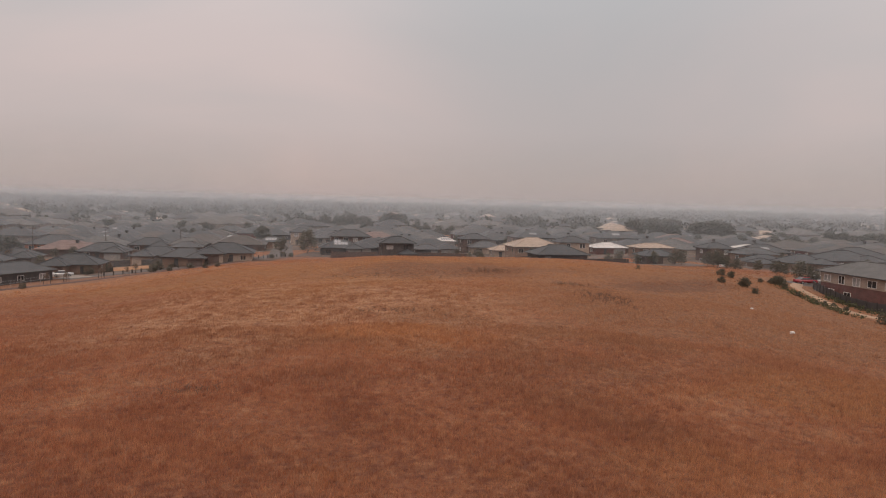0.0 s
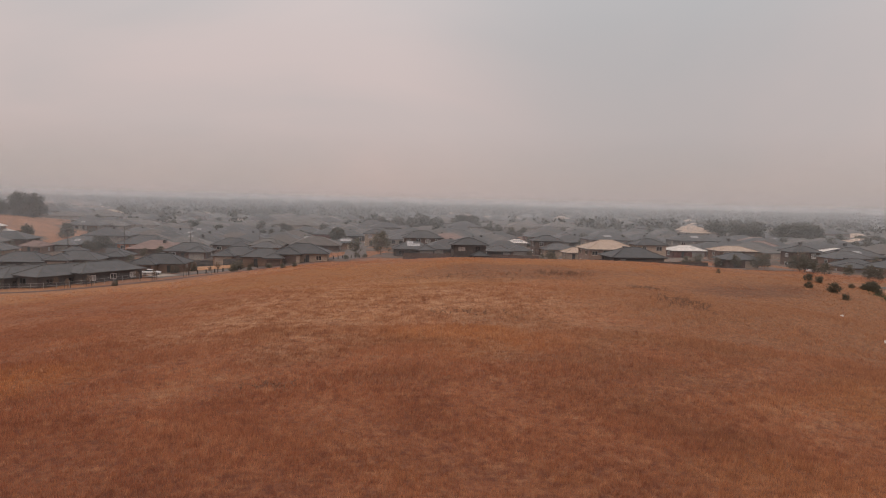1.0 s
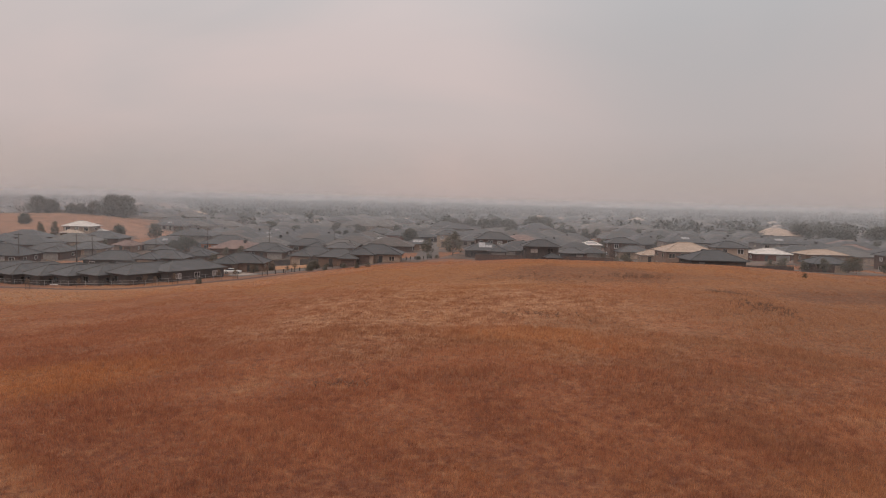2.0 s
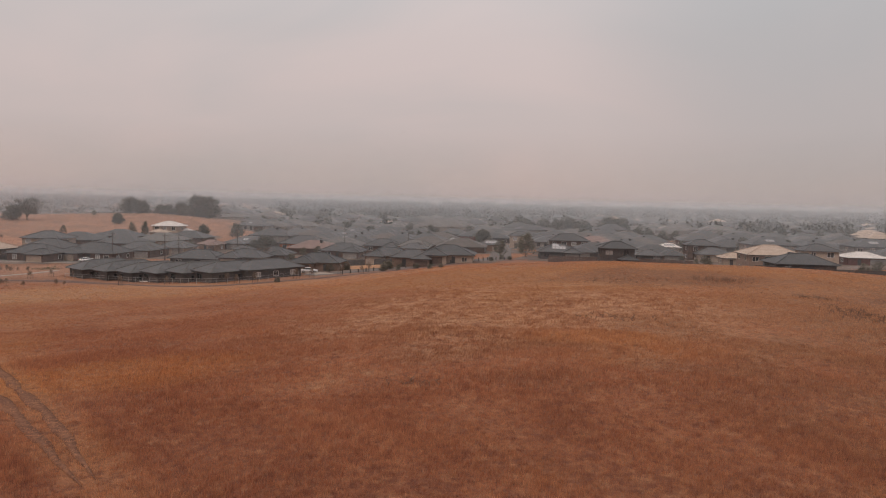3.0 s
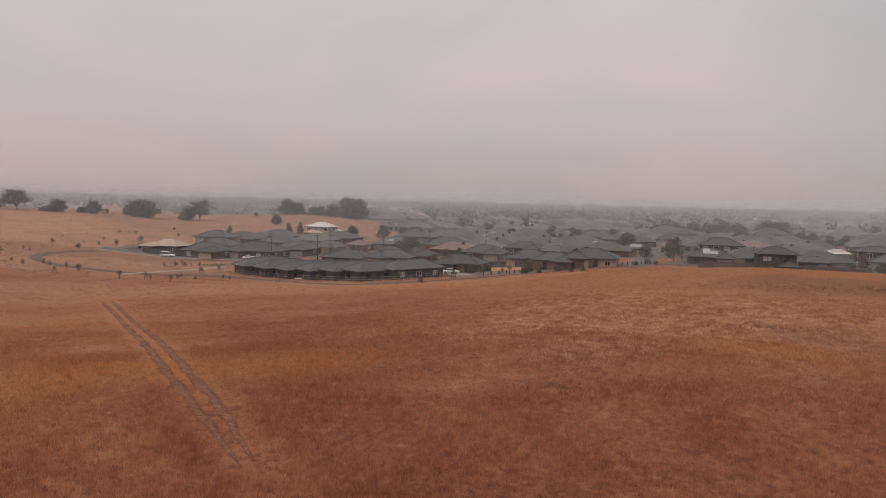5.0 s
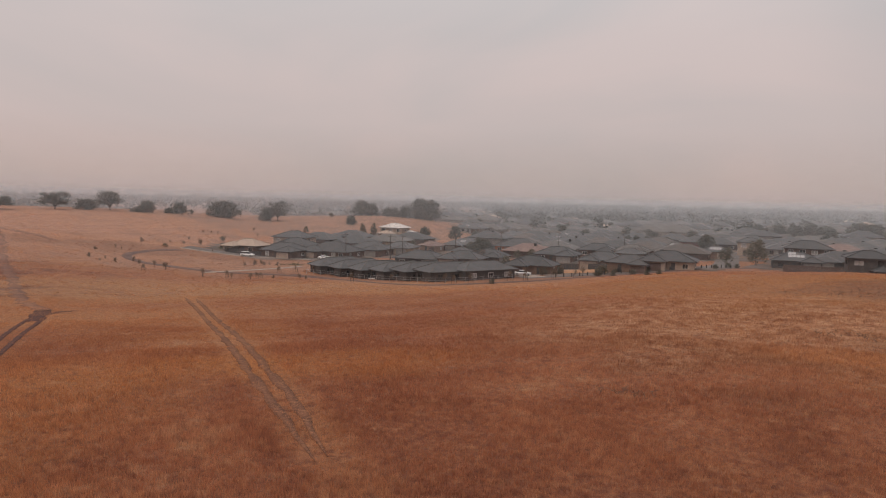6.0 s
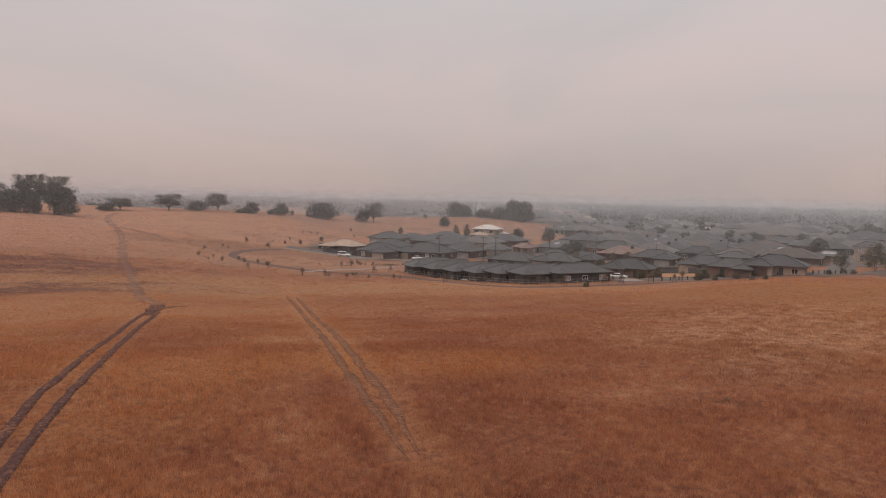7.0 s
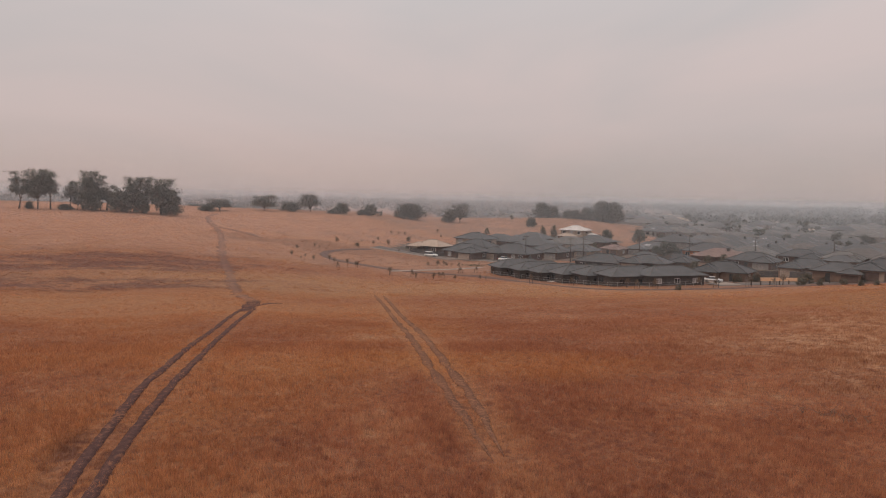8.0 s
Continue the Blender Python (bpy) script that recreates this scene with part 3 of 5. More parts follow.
house(-57.9, 188.5, 12, 13.8, 9.9, 1, "charcoal", "cream", wing=-1, trim="cream", label="corner house with a charcoal hipped roof and cream rendered front")
house(-83.8, 230.5, 12, 8.9, 6.4, 1, "slate", "tan")
house(-63.5, 261.8, 12, 9.7, 7.0, 1, "slate", "tan", solar=4)
house(-86.2, 289.3, 12, 7.4, 5.3, 1, "grey", "tan", solar=4)
house(-58.4, 293.1, 12, 9.0, 6.5, 2, "charcoal", "cream", upper="cream")
house(-33.7, 258.5, 12, 13.9, 10.0, 2, "charcoal", "brown")
house(-32.5, 226.6, 12, 12.6, 9.1, 1, "charcoal", "dark", wing=1, solar=6, trim="dark")
house(-31.0, 274.7, 12, 10.5, 7.5, 1, "terracotta", "brown")
house(-12.3, 194.5, 12, 8.9, 6.4, 2, "charcoal", "dark", lift=-0.6, wing=1, vents=1, trim="dark", label="two-storey dark rendered house with a charcoal roof behind the crest")
house(-4.6, 225.4, 12, 7.4, 5.4, 1, "slate", "dark")
house(1.8, 294.8, 12, 7.6, 5.4, 1, "white", "grey", solar=4)
house(12.2, 257.4, 12, 9.8, 7.0, 2, "charcoal", "brown")
house(16.0, 252.8, 12, 11.2, 8.1, 1, "slate", "cream")
house(20.8, 229.9, 12, 7.9, 5.7, 1, "cream", "cream", trim="cream")
house(28.2, 213.4, 12, 14.1, 10.4, 2, "cream", "tan", lift=-0.5, trim="cream", vents=0, label="two-storey tan brick house with a cream hipped roof")
house(33.3, 197.9, 12, 14.2, 10.0, 1, "charcoal", "dark", lift=0.5, trim="dark")
house(47.0, 249.7, 12, 10.4, 8.0, 2, "charcoal", "cream")
house(63.7, 266.3, 12, 12.2, 8.8, 1, "white", "red", pitch=0.34, vents=0, label="red brick house with a pale metal hipped roof behind a fence")
house(75.4, 248.9, 12, 13.0, 8.2, 1, "cream", "tan", lift=0.8, pitch=0.3, vents=0)
house(62.0, 200.2, 12, 9.1, 6.5, 1, "charcoal", "brown")
house(104.1, 306.5, 12, 13.3, 9.5, 1, "pinkish", "grey")
house(89.5, 227.1, 12, 9.0, 6.5, 2, "charcoal", "brown", lift=-1.0)
house(97.6, 216.2, 12, 11.2, 7.8, 2, "slate", "tan", lift=-2.0, label="two-storey tan rendered house with a grey hipped roof")
house(94.4, 203.1, 12, 11.0, 7.9, 1, "charcoal", "tan", lift=-1.0, wing=-1, trim="cream")
house(102.2, 196.7, 12, 11.3, 8.7, 1, "charcoal", "tan", lift=-0.6, wing=1)
house(79.0, 124.4, -80, 18.0, 9.0, 2, "grey", "red", garage=0, lift=-0.7, upper="cream", trim="white", vents=0, label="two-storey house with red brick below and cream cladding above")
house(133.7, 224.3, 12, 16.3, 11.5, 1, "charcoal", "brown")
house(118.0, 204.0, 12, 15.0, 11.0, 1, "charcoal", "brown", wing=1)
house(112.0, 243.0, 12, 16.0, 11.0, 1, "charcoal", "dark", solar=3)
house(118.5, 268.0, 12, 11.5, 8.0, 1, "white", "tan", pitch=0.3, vents=0, label="low house with a pale metal roof behind the street")


# the rest of the estate: streets of like houses on one grid
GRID = 12.0
KINDS = []
for k, (rf, wl_, st, wg) in enumerate((("charcoal", "brown", 1, 1), ("charcoal", "dark", 1, -1), ("brown", "brown", 1, 1), ("slate", "brown", 1, -1), ("grey", "tan", 1, 1), ("charcoal", "grey", 2, 1), ("charcoal", "red", 1, -1), ("slate", "grey", 1, 1), ("cream", "tan", 1, 1), ("pinkish", "brown", 1, -1), ("grey", "cream", 1, -1), ("white", "grey", 1, 1))):
    KINDS.append((rf, wl_, st, wg))


def belt(x0, y0, x1, y1, n, scale, seed):
    """Spots of a loose row of trees between the streets."""
    rng = random.Random(seed)
    return [(x0 + (x1 - x0) * (k + rng.random()) / n, y0 + (y1 - y0) * (k + rng.random()) / n + rng.uniform(-6, 6), scale * rng.uniform(0.75, 1.2)) for k in range(n)]


BELT_SPOTS = belt(-61, 451, -5, 455, 9, 0.72, 1) + belt(145, 389, 158, 384, 4, 0.85, 2) + belt(127, 447, 147, 441, 5, 0.9, 3) + belt(139, 332, 177, 314, 8, 0.5, 4)
BELT_SPOTS += belt(-154, 240, -147, 244, 5, 0.42, 5) + belt(-124, 327, -102, 335, 7, 0.42, 6) + belt(-135, 376, -105, 385, 5, 0.6, 7) + belt(196, 349, 216, 337, 6, 0.6, 8)


ROAD_LINE = [(-50, 203), (-51, 213), (-51, 222), (-54, 234), (-56, 246), (-59, 260), (-62, 275), (-66, 290), (-69, 305), (-72, 320)]


def estate():
    rng = random.Random(41)
    weights = (12, 12, 9, 10, 7, 3, 6, 4, 1.6, 1.2, 3, 1.4)
    taken = [Vector((o.matrix_basis.translation.x, o.matrix_basis.translation.y)) for o in scene.objects if o.name.startswith("house")]
    first = {}
    made = 0
    far = []
    c, s = math.cos(radians(GRID)), math.sin(radians(GRID))
    for row in range(-8, 90):
        v = 150 + row * 17.8 + (2.0 if row % 2 else -2.0)
        for col in range(-60, 60):
            u = col * 18.6 + (row % 3) * 5 + rng.uniform(-1.2, 1.2)
            if col % 11 == 4:
                continue
            vv = v + rng.uniform(-1.5, 1.5)
            x, y = u * c - vv * s, u * s + vv * c
            dist, b = math.hypot(x, y), math.degrees(math.atan2(x, y))
            if not EDGE(dist, b) or any((q - Vector((x, y))).length < 15.0 for q in taken) or any(abs(x - q[0]) < 10 and abs(y - q[1]) < 10 for q in ROAD_LINE) or any(abs(x - q[0]) < 8 and abs(y - q[1]) < 8 for q in BELT_SPOTS):
                continue
            pick = rng.choices(range(len(KINDS)), weights)[0]
            turn = GRID + (0 if row % 2 else 180) + rng.uniform(-3, 3)
            if dist < 370 and pick in (8, 10, 11):
                pick = 4 if pick == 10 else 3
            if dist > 420 or made >= 295:
                far.append((x, y, turn, pick, rng.random(), rng.random()))
                continue
            m = pose(x, y, gz(x, y) - 0.1, 0, 0, turn)
            if pick in first:
                copy_thing(first[pick], m)
            else:
                rf, wl_, st, wg = KINDS[pick]
                ob = house(x, y, turn, rng.uniform(16.4, 17.8), rng.uniform(12.0, 13.0), st, rf, wl_, wg, rng.choice(("white", "cream", "dark")), vents=1 if pick % 2 else 0, pitch=0.40, solar=(0, 0, 0, 2, 0, 3, 0, 2, 0, 0, 0, 0)[pick], plain=True)
                ob.matrix_basis = m
                first[pick] = ob
            made += 1
    return far


def EDGE(dist, b):
    """Whether a house lot lies within the estate, clear of the paddock, the hill and the road."""
    if dist < (262 if b < -30 else 228) or dist > 1000:
        return False
    if (-22 < b < -8 and dist < 240) or (10 < b < 17 and dist < 275):
        return False
    left = -46 if dist < 330 else (-38 if dist < 370 else (-33 if dist < 520 else (-42 if dist < 800 else -50)))
    return left < b < 37


FAR_LOTS = estate()


def far_houses():
    """The estate beyond, too far off to tell houses apart singly: one joined mesh each of walls and roofs."""
    roofs = {"charcoal": [[], []], "grey": [[], []], "cream": [[], []]}
    wv, wf = [], []
    for x, y, turn, pick, r1, r2 in FAR_LOTS:
        w, d = 16 + 4 * r1, 11.5 + 3 * r2
        e = 2.5 if r2 < 0.85 else 5.1
        z0 = gz(x, y)
        m = pose(x, y, z0, 0, 0, turn)
        hw, hd, o = w / 2, d / 2, 0.5
        k = len(wv)
        wv += [m @ Vector(c) for c in ((-hw, -hd, -1), (hw, -hd, -1), (hw, hd, -1), (-hw, hd, -1), (-hw, -hd, e), (hw, -hd, e), (hw, hd, e), (-hw, hd, e))]
        wf += [(k, k + 1, k + 5, k + 4), (k + 1, k + 2, k + 6, k + 5), (k + 2, k + 3, k + 7, k + 6), (k + 3, k, k + 4, k + 7)]
        kind = "charcoal" if pick in (0, 1, 5, 6) else ("cream" if pick in (8, 11) else "grey")
        vs, fs = roofs[kind]
        k = len(vs)
        h = (hd + o) * 0.42
        vs += [m @ Vector(c) for c in ((-hw - o, -hd - o, e), (hw + o, -hd - o, e), (hw + o, hd + o, e), (-hw - o, hd + o, e), (-hw + hd, 0, e + h), (hw - hd, 0, e + h))]
        fs += [(k + 3, k + 2, k + 1, k), (k, k + 1, k + 5, k + 4), (k + 1, k + 2, k + 5), (k + 2, k + 3, k + 4, k + 5), (k + 3, k, k + 4)]
    base = thing("distant_houses", pose(0, 0, 0), "hazy far rows of single-storey tiled-roof houses", "houses", kind="stuff")
    share("wall", mesh_of("distant_walls", wv, wf, WALLS["grey"]), base)
    for kind, (vs, fs) in roofs.items():
        share("roof", mesh_of("distant_roofs", vs, fs, ROOFS[kind]), base)


far_houses()


def yards():
    """The ground between the houses: paving, bare yards and dry lawns, as one sheet under the estate, its tone darkened
    for shade too.
    """
    spots = [o.matrix_basis.translation for o in scene.objects if o.name.startswith("house")]
    pts = np.array([(q.x, q.y) for q in spots] + [(q[0], q[1]) for q in FAR_LOTS])
    pts = pts[np.hypot(pts[:, 0], pts[:, 1]) > 195]
    cell = 5.0
    near = set()
    for x, y in pts:
        for i in range(int((x - 15) // cell), int((x + 15) // cell) + 1):
            for j in range(int((y - 15) // cell), int((y + 15) // cell) + 1):
                if (i * cell + 2.5 - x) ** 2 + (j * cell + 2.5 - y) ** 2 < 225 and math.hypot(i * cell, j * cell) > 190:
                    near.add((i, j))
    ids, verts, faces = {}, [], []
    for i, j in sorted(near):
        f = []
        for a, b in ((i, j), (i + 1, j), (i + 1, j + 1), (i, j + 1)):
            if (a, b) not in ids:
                ids[(a, b)] = len(verts)
                x, y = a * cell, b * cell
                verts.append((x, y, gz(x, y) + 0.09))
            f.append(ids[(a, b)])
        faces.append(f)
    tagged(new("yards", mesh_of("yards", verts, faces, YARD, True)), "paved and dusty yards between the houses", "yard", kind="structure")


yards()


# ---- trees ----
def leaves(rng, centres, count, size, spread, flat=0.7):
    """Many small leaf clumps, as folded leaf blades scattered round the twig ends."""
    n = len(centres) * count
    c = np.repeat(np.array(centres), count, axis=0) + rng.normal(0, 1, (n, 3)) * np.array([spread, spread, spread * flat])
    a = rng.normal(0, 1, (n, 3))
    a /= np.linalg.norm(a, axis=1, keepdims=True)
    b = np.cross(a, rng.normal(0, 1, (n, 3)))
    b /= np.linalg.norm(b, axis=1, keepdims=True) + 1e-9
    s = size * rng.uniform(0.6, 1.3, (n, 1))
    v = np.stack([c - a * s, c + b * s * 0.55, c + a * s, c - b * s * 0.55], 1).reshape(-1, 3)
    f = np.arange(n * 4).reshape(n, 4)
    return v, f


def leaf_mesh(name, v, f, mat):
    return mesh_of(name, v.tolist(), f.tolist(), mat)


def tree(kind, seed, height, spread, leaf, count=22, size=0.34, bare=0.3, limbs=14, trunk=0.3, puff=0.2, flat=0.7, hollow=0.55):
    """Trunk, limbs and twigs that taper towards a domed crown of leaf clumps with gaps between; at the origin."""
    rng = np.random.default_rng(seed)
    bm = bmesh.new()
    low = height * bare
    rise = height - low
    mid = Vector((rng.normal(0, 0.02) * height, rng.normal(0, 0.02) * height, low))
    top = Vector((mid.x * 1.6, mid.y * 1.6, low + rise * 0.72))
    tube(bm, (0, 0, -0.5), mid, trunk, trunk * 0.75, 7)
    tube(bm, mid, top, trunk * 0.75, trunk * 0.15, 6)
    ends = []
    for k in range(limbs):
        up = (k + 0.5) / limbs
        ang = k * 2.3999 + rng.uniform(-0.4, 0.4)
        ring = math.sqrt(max(0.0, 1 - up**2.2)) * rng.uniform(0.8, 1.08)
        depth = 1.0 if k % 3 else hollow
        tip = Vector((mid.x + math.cos(ang) * spread * ring * depth, mid.y + math.sin(ang) * spread * ring * depth, low + rise * (0.12 + 0.80 * up) * rng.uniform(0.93, 1.04)))
        start = mid.lerp(top, min(0.9, 0.7 * up))
        elbow = start.lerp(tip, 0.55) + Vector((0, 0, -0.04 * height))
        tube(bm, start, elbow, trunk * 0.34, trunk * 0.2, 5)
        tube(bm, elbow, tip, trunk * 0.2, trunk * 0.06, 4)
        ends.append(tip)
        for j in range(2):
            side = elbow.lerp(tip, 0.5) + Vector(rng.normal(0, 1, 3)) * spread * 0.16
            tube(bm, elbow, side, trunk * 0.12, trunk * 0.04, 4)
            ends.append(side)
    ob = thing(kind, pose(0, 0, 0), "", "tree")
    part("trunk", bm, BARK, ob, smooth=True)
    v, f = leaves(rng, [tuple(e) for e in ends], count, size, spread * puff, flat)
    share("crown", leaf_mesh("crown", v, f, leaf), ob)
    SIZES[ob.name] = crown_size(v)
    return ob


SIZES = {}


def crown_size(v):
    """Width and height of a tree by its leaves, leaving out the last stray ones."""
    lo, hi = np.percentile(v, 2, axis=0), np.percentile(v, 98, axis=0)
    return float((hi[0] - lo[0] + hi[1] - lo[1]) / 2), float(np.percentile(v[:, 2], 99.5))


def gum(kind, seed, leaf, height=20.0, fork=0.3, leaders=4, reach=4.6, twigs=7, count=80, size=0.34, clump=1.0):
    """A eucalypt: a pale trunk that forks into steep leaders, each with side boughs that end in flattened leaf clumps, with sky between them."""
    rng = np.random.default_rng(seed)
    bm = bmesh.new()
    base = Vector((rng.normal(0, 0.25), rng.normal(0, 0.25), height * fork))
    tube(bm, (0, 0, -0.5), base, 0.36, 0.27, 8)
    ends = []
    for k in range(leaders):
        ang = 2 * math.pi * (k + rng.uniform(-0.25, 0.25)) / leaders
        out = reach * rng.uniform(0.15, 0.65)
        top = Vector((base.x + math.cos(ang) * out, base.y + math.sin(ang) * out, height * rng.uniform(0.70, 0.97)))
        knee = base.lerp(top, 0.45) + Vector((math.cos(ang), math.sin(ang), 0)) * reach * 0.10
        tube(bm, base, knee, 0.2, 0.14, 6)
        tube(bm, knee, top, 0.14, 0.05, 5)
        ends.append(top)
        for j in range(twigs):
            u = (j + rng.uniform(0.1, 0.9)) / twigs
            foot = base.lerp(knee, 0.45 + 0.55 * u * 2) if u < 0.5 else knee.lerp(top, (u - 0.5) * 2)
            side = ang + rng.normal(0, 1.1)
            go = reach * rng.uniform(0.22, 0.75) * (1.0 - 0.6 * u)
            tip = foot + Vector((math.cos(side) * go, math.sin(side) * go, height * rng.uniform(0.0, 0.07)))
            tube(bm, foot, tip, 0.07, 0.025, 4)
            ends.append(tip)
    ob = thing(kind, pose(0, 0, 0), "", "tree")
    part("trunk", bm, BARK, ob, smooth=True)
    v, f = leaves(rng, [tuple(e) for e in ends], count, size, clump, 0.62)
    share("crown", leaf_mesh("crown", v, f, leaf), ob)
    SIZES[ob.name] = crown_size(v)
    return ob


def grow(first, x, y, wide, tall, turn=0.0, label="", group=""):
    """Plants a tree of that width and height."""
    w, h = SIZES[first.name]
    return plant(first, x, y, wide / w, turn, label, group, sz=tall / h)


def plant(first, x, y, scale=1.0, turn=0.0, label="", group="", sz=None, z=None):
    m = pose(x, y, gz(x, y) - 0.1 if z is None else z, 0, 0, turn)
    if first.name in PLACED:
        ob = copy_thing(first, m)
    else:
        ob = first
        ob.matrix_basis = m
        PLACED.add(first.name)
    ob.scale = (scale, scale, sz or scale)
    return tagged(ob, label or first.get("label", ""), "tree", group)


PLACED = set()
GUM = gum("gum_tree", 3, LEAF_DARK, fork=0.26, leaders=4, twigs=9)
tagged(GUM, "tall grey-green gum tree with a bare trunk on the hilltop", "tree")
GUM_B = gum("gum_tree", 9, LEAF_DARK, fork=0.18, leaders=6, twigs=10, count=66, clump=1.0)
tagged(GUM_B, "spreading dark gum tree on the hilltop", "tree")
OAK = tree("round_tree", 5, 12.0, 6.3, LEAF_DARK, 38, 0.45, 0.05, 40, 0.34, 0.125, 0.9, 0.6)
GUM_C = gum("gum_tree", 21, LEAF_DARK, fork=0.30, leaders=3, twigs=11, clump=0.95)
tagged(GUM_C, "slender gum tree with two or three leaders on the hilltop", "tree")
tagged(OAK, "dense round-crowned dark tree on the dry hill", "tree")
OAK_B = tree("round_tree", 29, 12.0, 7.2, LEAF_DARK, 38, 0.45, 0.07, 40, 0.36, 0.12, 0.85, 0.55)
tagged(OAK_B, "broad round-crowned dark tree on the dry hill", "tree")
SPREAD = gum("spreading_tree", 7, LEAF_DARK, 12.0, 0.14, 6, 6.0, 9, 62, 0.28, 0.72)
tagged(SPREAD, "open spreading gum with separate leaf clumps on the ridge", "tree")
SPREAD_B = gum("spreading_tree", 31, LEAF_DARK, 12.0, 0.16, 6, 5.4, 10, 70, 0.28, 0.8)
tagged(SPREAD_B, "spreading gum with a fuller crown on the ridge", "tree")
LOT_TREE = tree("garden_tree", 23, 12.0, 5.4, LEAF_DARK, 24, 0.68, 0.10, 15, 0.34, 0.2, 0.8, 0.6)
tagged(LOT_TREE, "dark garden tree among the houses", "tree")
SHRUB = tree("shrub", 11, 4.0, 1.5, LEAF_OLIVE, 18, 0.2, 0.08, 12, 0.1, 0.2, 0.9, 0.6)
tagged(SHRUB, "small olive-coloured shrub in dry grass", "shrub")
STREET = tree("street_tree", 13, 5.5, 2.0, LEAF_OLIVE, 22, 0.24, 0.2, 13, 0.12, 0.2, 0.85, 0.6)
tagged(STREET, "small olive-leaved street tree beside the houses", "tree")
BUSHY = tree("garden_bush", 15, 2.8, 1.5, LEAF_OLIVE, 24, 0.18, 0.05, 13, 0.08, 0.2, 0.85, 0.6)
tagged(BUSHY, "dense dark garden bush beside the path", "bush")
REDDISH = tree("street_tree", 14, 5.5, 2.2, LEAF_BROWN, 22, 0.24, 0.15, 13, 0.12, 0.2, 0.85, 0.6)
tagged(REDDISH, "small brownish-red leaved tree in a garden", "tree")
SAPLING = tree("sapling", 17, 2.8, 0.7, LEAF_BROWN, 11, 0.13, 0.42, 9, 0.05, 0.22, 1.0, 0.6)
tagged(SAPLING, "young drying sapling on the grassy slope", "sapling")


def staked():
    ob = tree("staked_sapling", 19, 2.9, 0.7, LEAF_BROWN, 9, 0.13, 0.5, 8, 0.05, 0.22, 1.0, 0.6)
    for s, t in ((-0.7, 0.1), (0.7, -0.1)):
        bm = bmesh.new()
        box(bm, s - 0.05, t - 0.05, -0.3, s + 0.05, t + 0.05, 1.7)
        part("stake", bm, POLE, ob)
    return tagged(ob, "young street tree held between two timber stakes", "sapling")


STAKED = staked()
for bx_, by_, bs_ in BELT_SPOTS:
    plant(LOT_TREE, bx_, by_, bs_, bx_ * 37 % 360)
grow(GUM, -306.3, 47.5, 7.3, 14.4, 121)
grow(GUM_B, -303.4, 53.3, 7.1, 15.4, 303)
grow(GUM_C, -302.6, 57.5, 5.9, 14.6, 278)
grow(GUM_C, -302.2, 64.3, 6.4, 11.1, 66)
grow(GUM, -299.8, 66.3, 4.0, 5.8, 189)
grow(GUM_B, -297.0, 69.4, 7.1, 15.4, 309)
grow(GUM, -296.0, 73.7, 5.3, 13.8, 242)
grow(GUM_C, -295.4, 75.8, 6.2, 9.9, 320)
grow(GUM_B, -289.0, 84.1, 8.0, 13.9, 297)
grow(GUM_C, -286.8, 88.1, 4.0, 14.5, 33)
grow(GUM_B, -283.3, 92.5, 9.2, 14.2, 310)
grow(OAK, -293.8, 70.1, 6.6, 8.0, 6)
grow(OAK, -288.4, 79.1, 7.9, 8.4, 132)
grow(OAK, -284.4, 85.7, 4.9, 7.1, 119)
grow(OAK, -281.3, 95.4, 7.8, 10.6, 240)
grow(OAK, -305.8, 50.9, 2.6, 2.9, 276)
grow(OAK_B, -299.7, 61.9, 4.8, 2.3, 281)
grow(OAK, -305.4, 119.8, 6.0, 3.2, 243)
grow(SPREAD_B, -310.7, 127.9, 8.8, 5.3, 203)
grow(SPREAD, -312.5, 150.8, 9.8, 7.7, 327)
grow(OAK, -315.9, 166.3, 8.2, 4.9, 77)
grow(SPREAD_B, -318.1, 179.0, 10.2, 9.0, 118)
grow(OAK, -306.2, 185.4, 5.7, 2.4, 325)
grow(OAK_B, -302.4, 187.9, 7.1, 5.7, 77)
grow(OAK, -304.7, 200.9, 3.8, 3.0, 267)
grow(OAK_B, -309.6, 209.9, 7.5, 6.1, 199)
grow(SHRUB, -316.1, 221.6, 1.9, 3.2, 7)
grow(SHRUB, -320.2, 234.7, 1.9, 4.5, 343)
grow(OAK, -316.9, 242.4, 14.5, 9.0, 32)
grow(OAK_B, -302.7, 259.9, 7.1, 7.1, 81)
grow(SPREAD, -298.7, 264.5, 8.4, 11.1, 302)
grow(OAK, -393.5, 146.8, 5.1, 1.4, 21)
grow(SHRUB, -299.3, 307.3, 2.4, 3.4, 154)
grow(OAK, -264.9, 287.6, 5.0, 5.3, 15)
grow(OAK_B, -303.8, 340.1, 10.6, 9.9, 137)
grow(OAK, -297.8, 342.7, 8.0, 8.1, 242)
grow(OAK, -288.1, 347.0, 6.1, 5.5, 304)
grow(OAK_B, -283.9, 349.2, 6.1, 6.3, 198)
grow(OAK, -278.5, 353.4, 7.1, 8.4, 218)
grow(OAK_B, -276.7, 366.2, 11.6, 13.5, 202)
grow(OAK, -271.2, 370.3, 12.7, 13.4, 295)
grow(STREET, -244.8, 234.6, 2.2, 4.1, 227)
grow(STREET, -225.6, 253.1, 2.7, 7.2, 68)
grow(STREET, -221.5, 256.6, 2.7, 7.8, 187)
grow(SHRUB, -212.7, 138.8, 1.6, 1.4, 49)
grow(SHRUB, -233.0, 177.7, 1.9, 2.4, 18)
grow(SAPLING, -188.0, 99.5, 0.9, 2.1, 69)
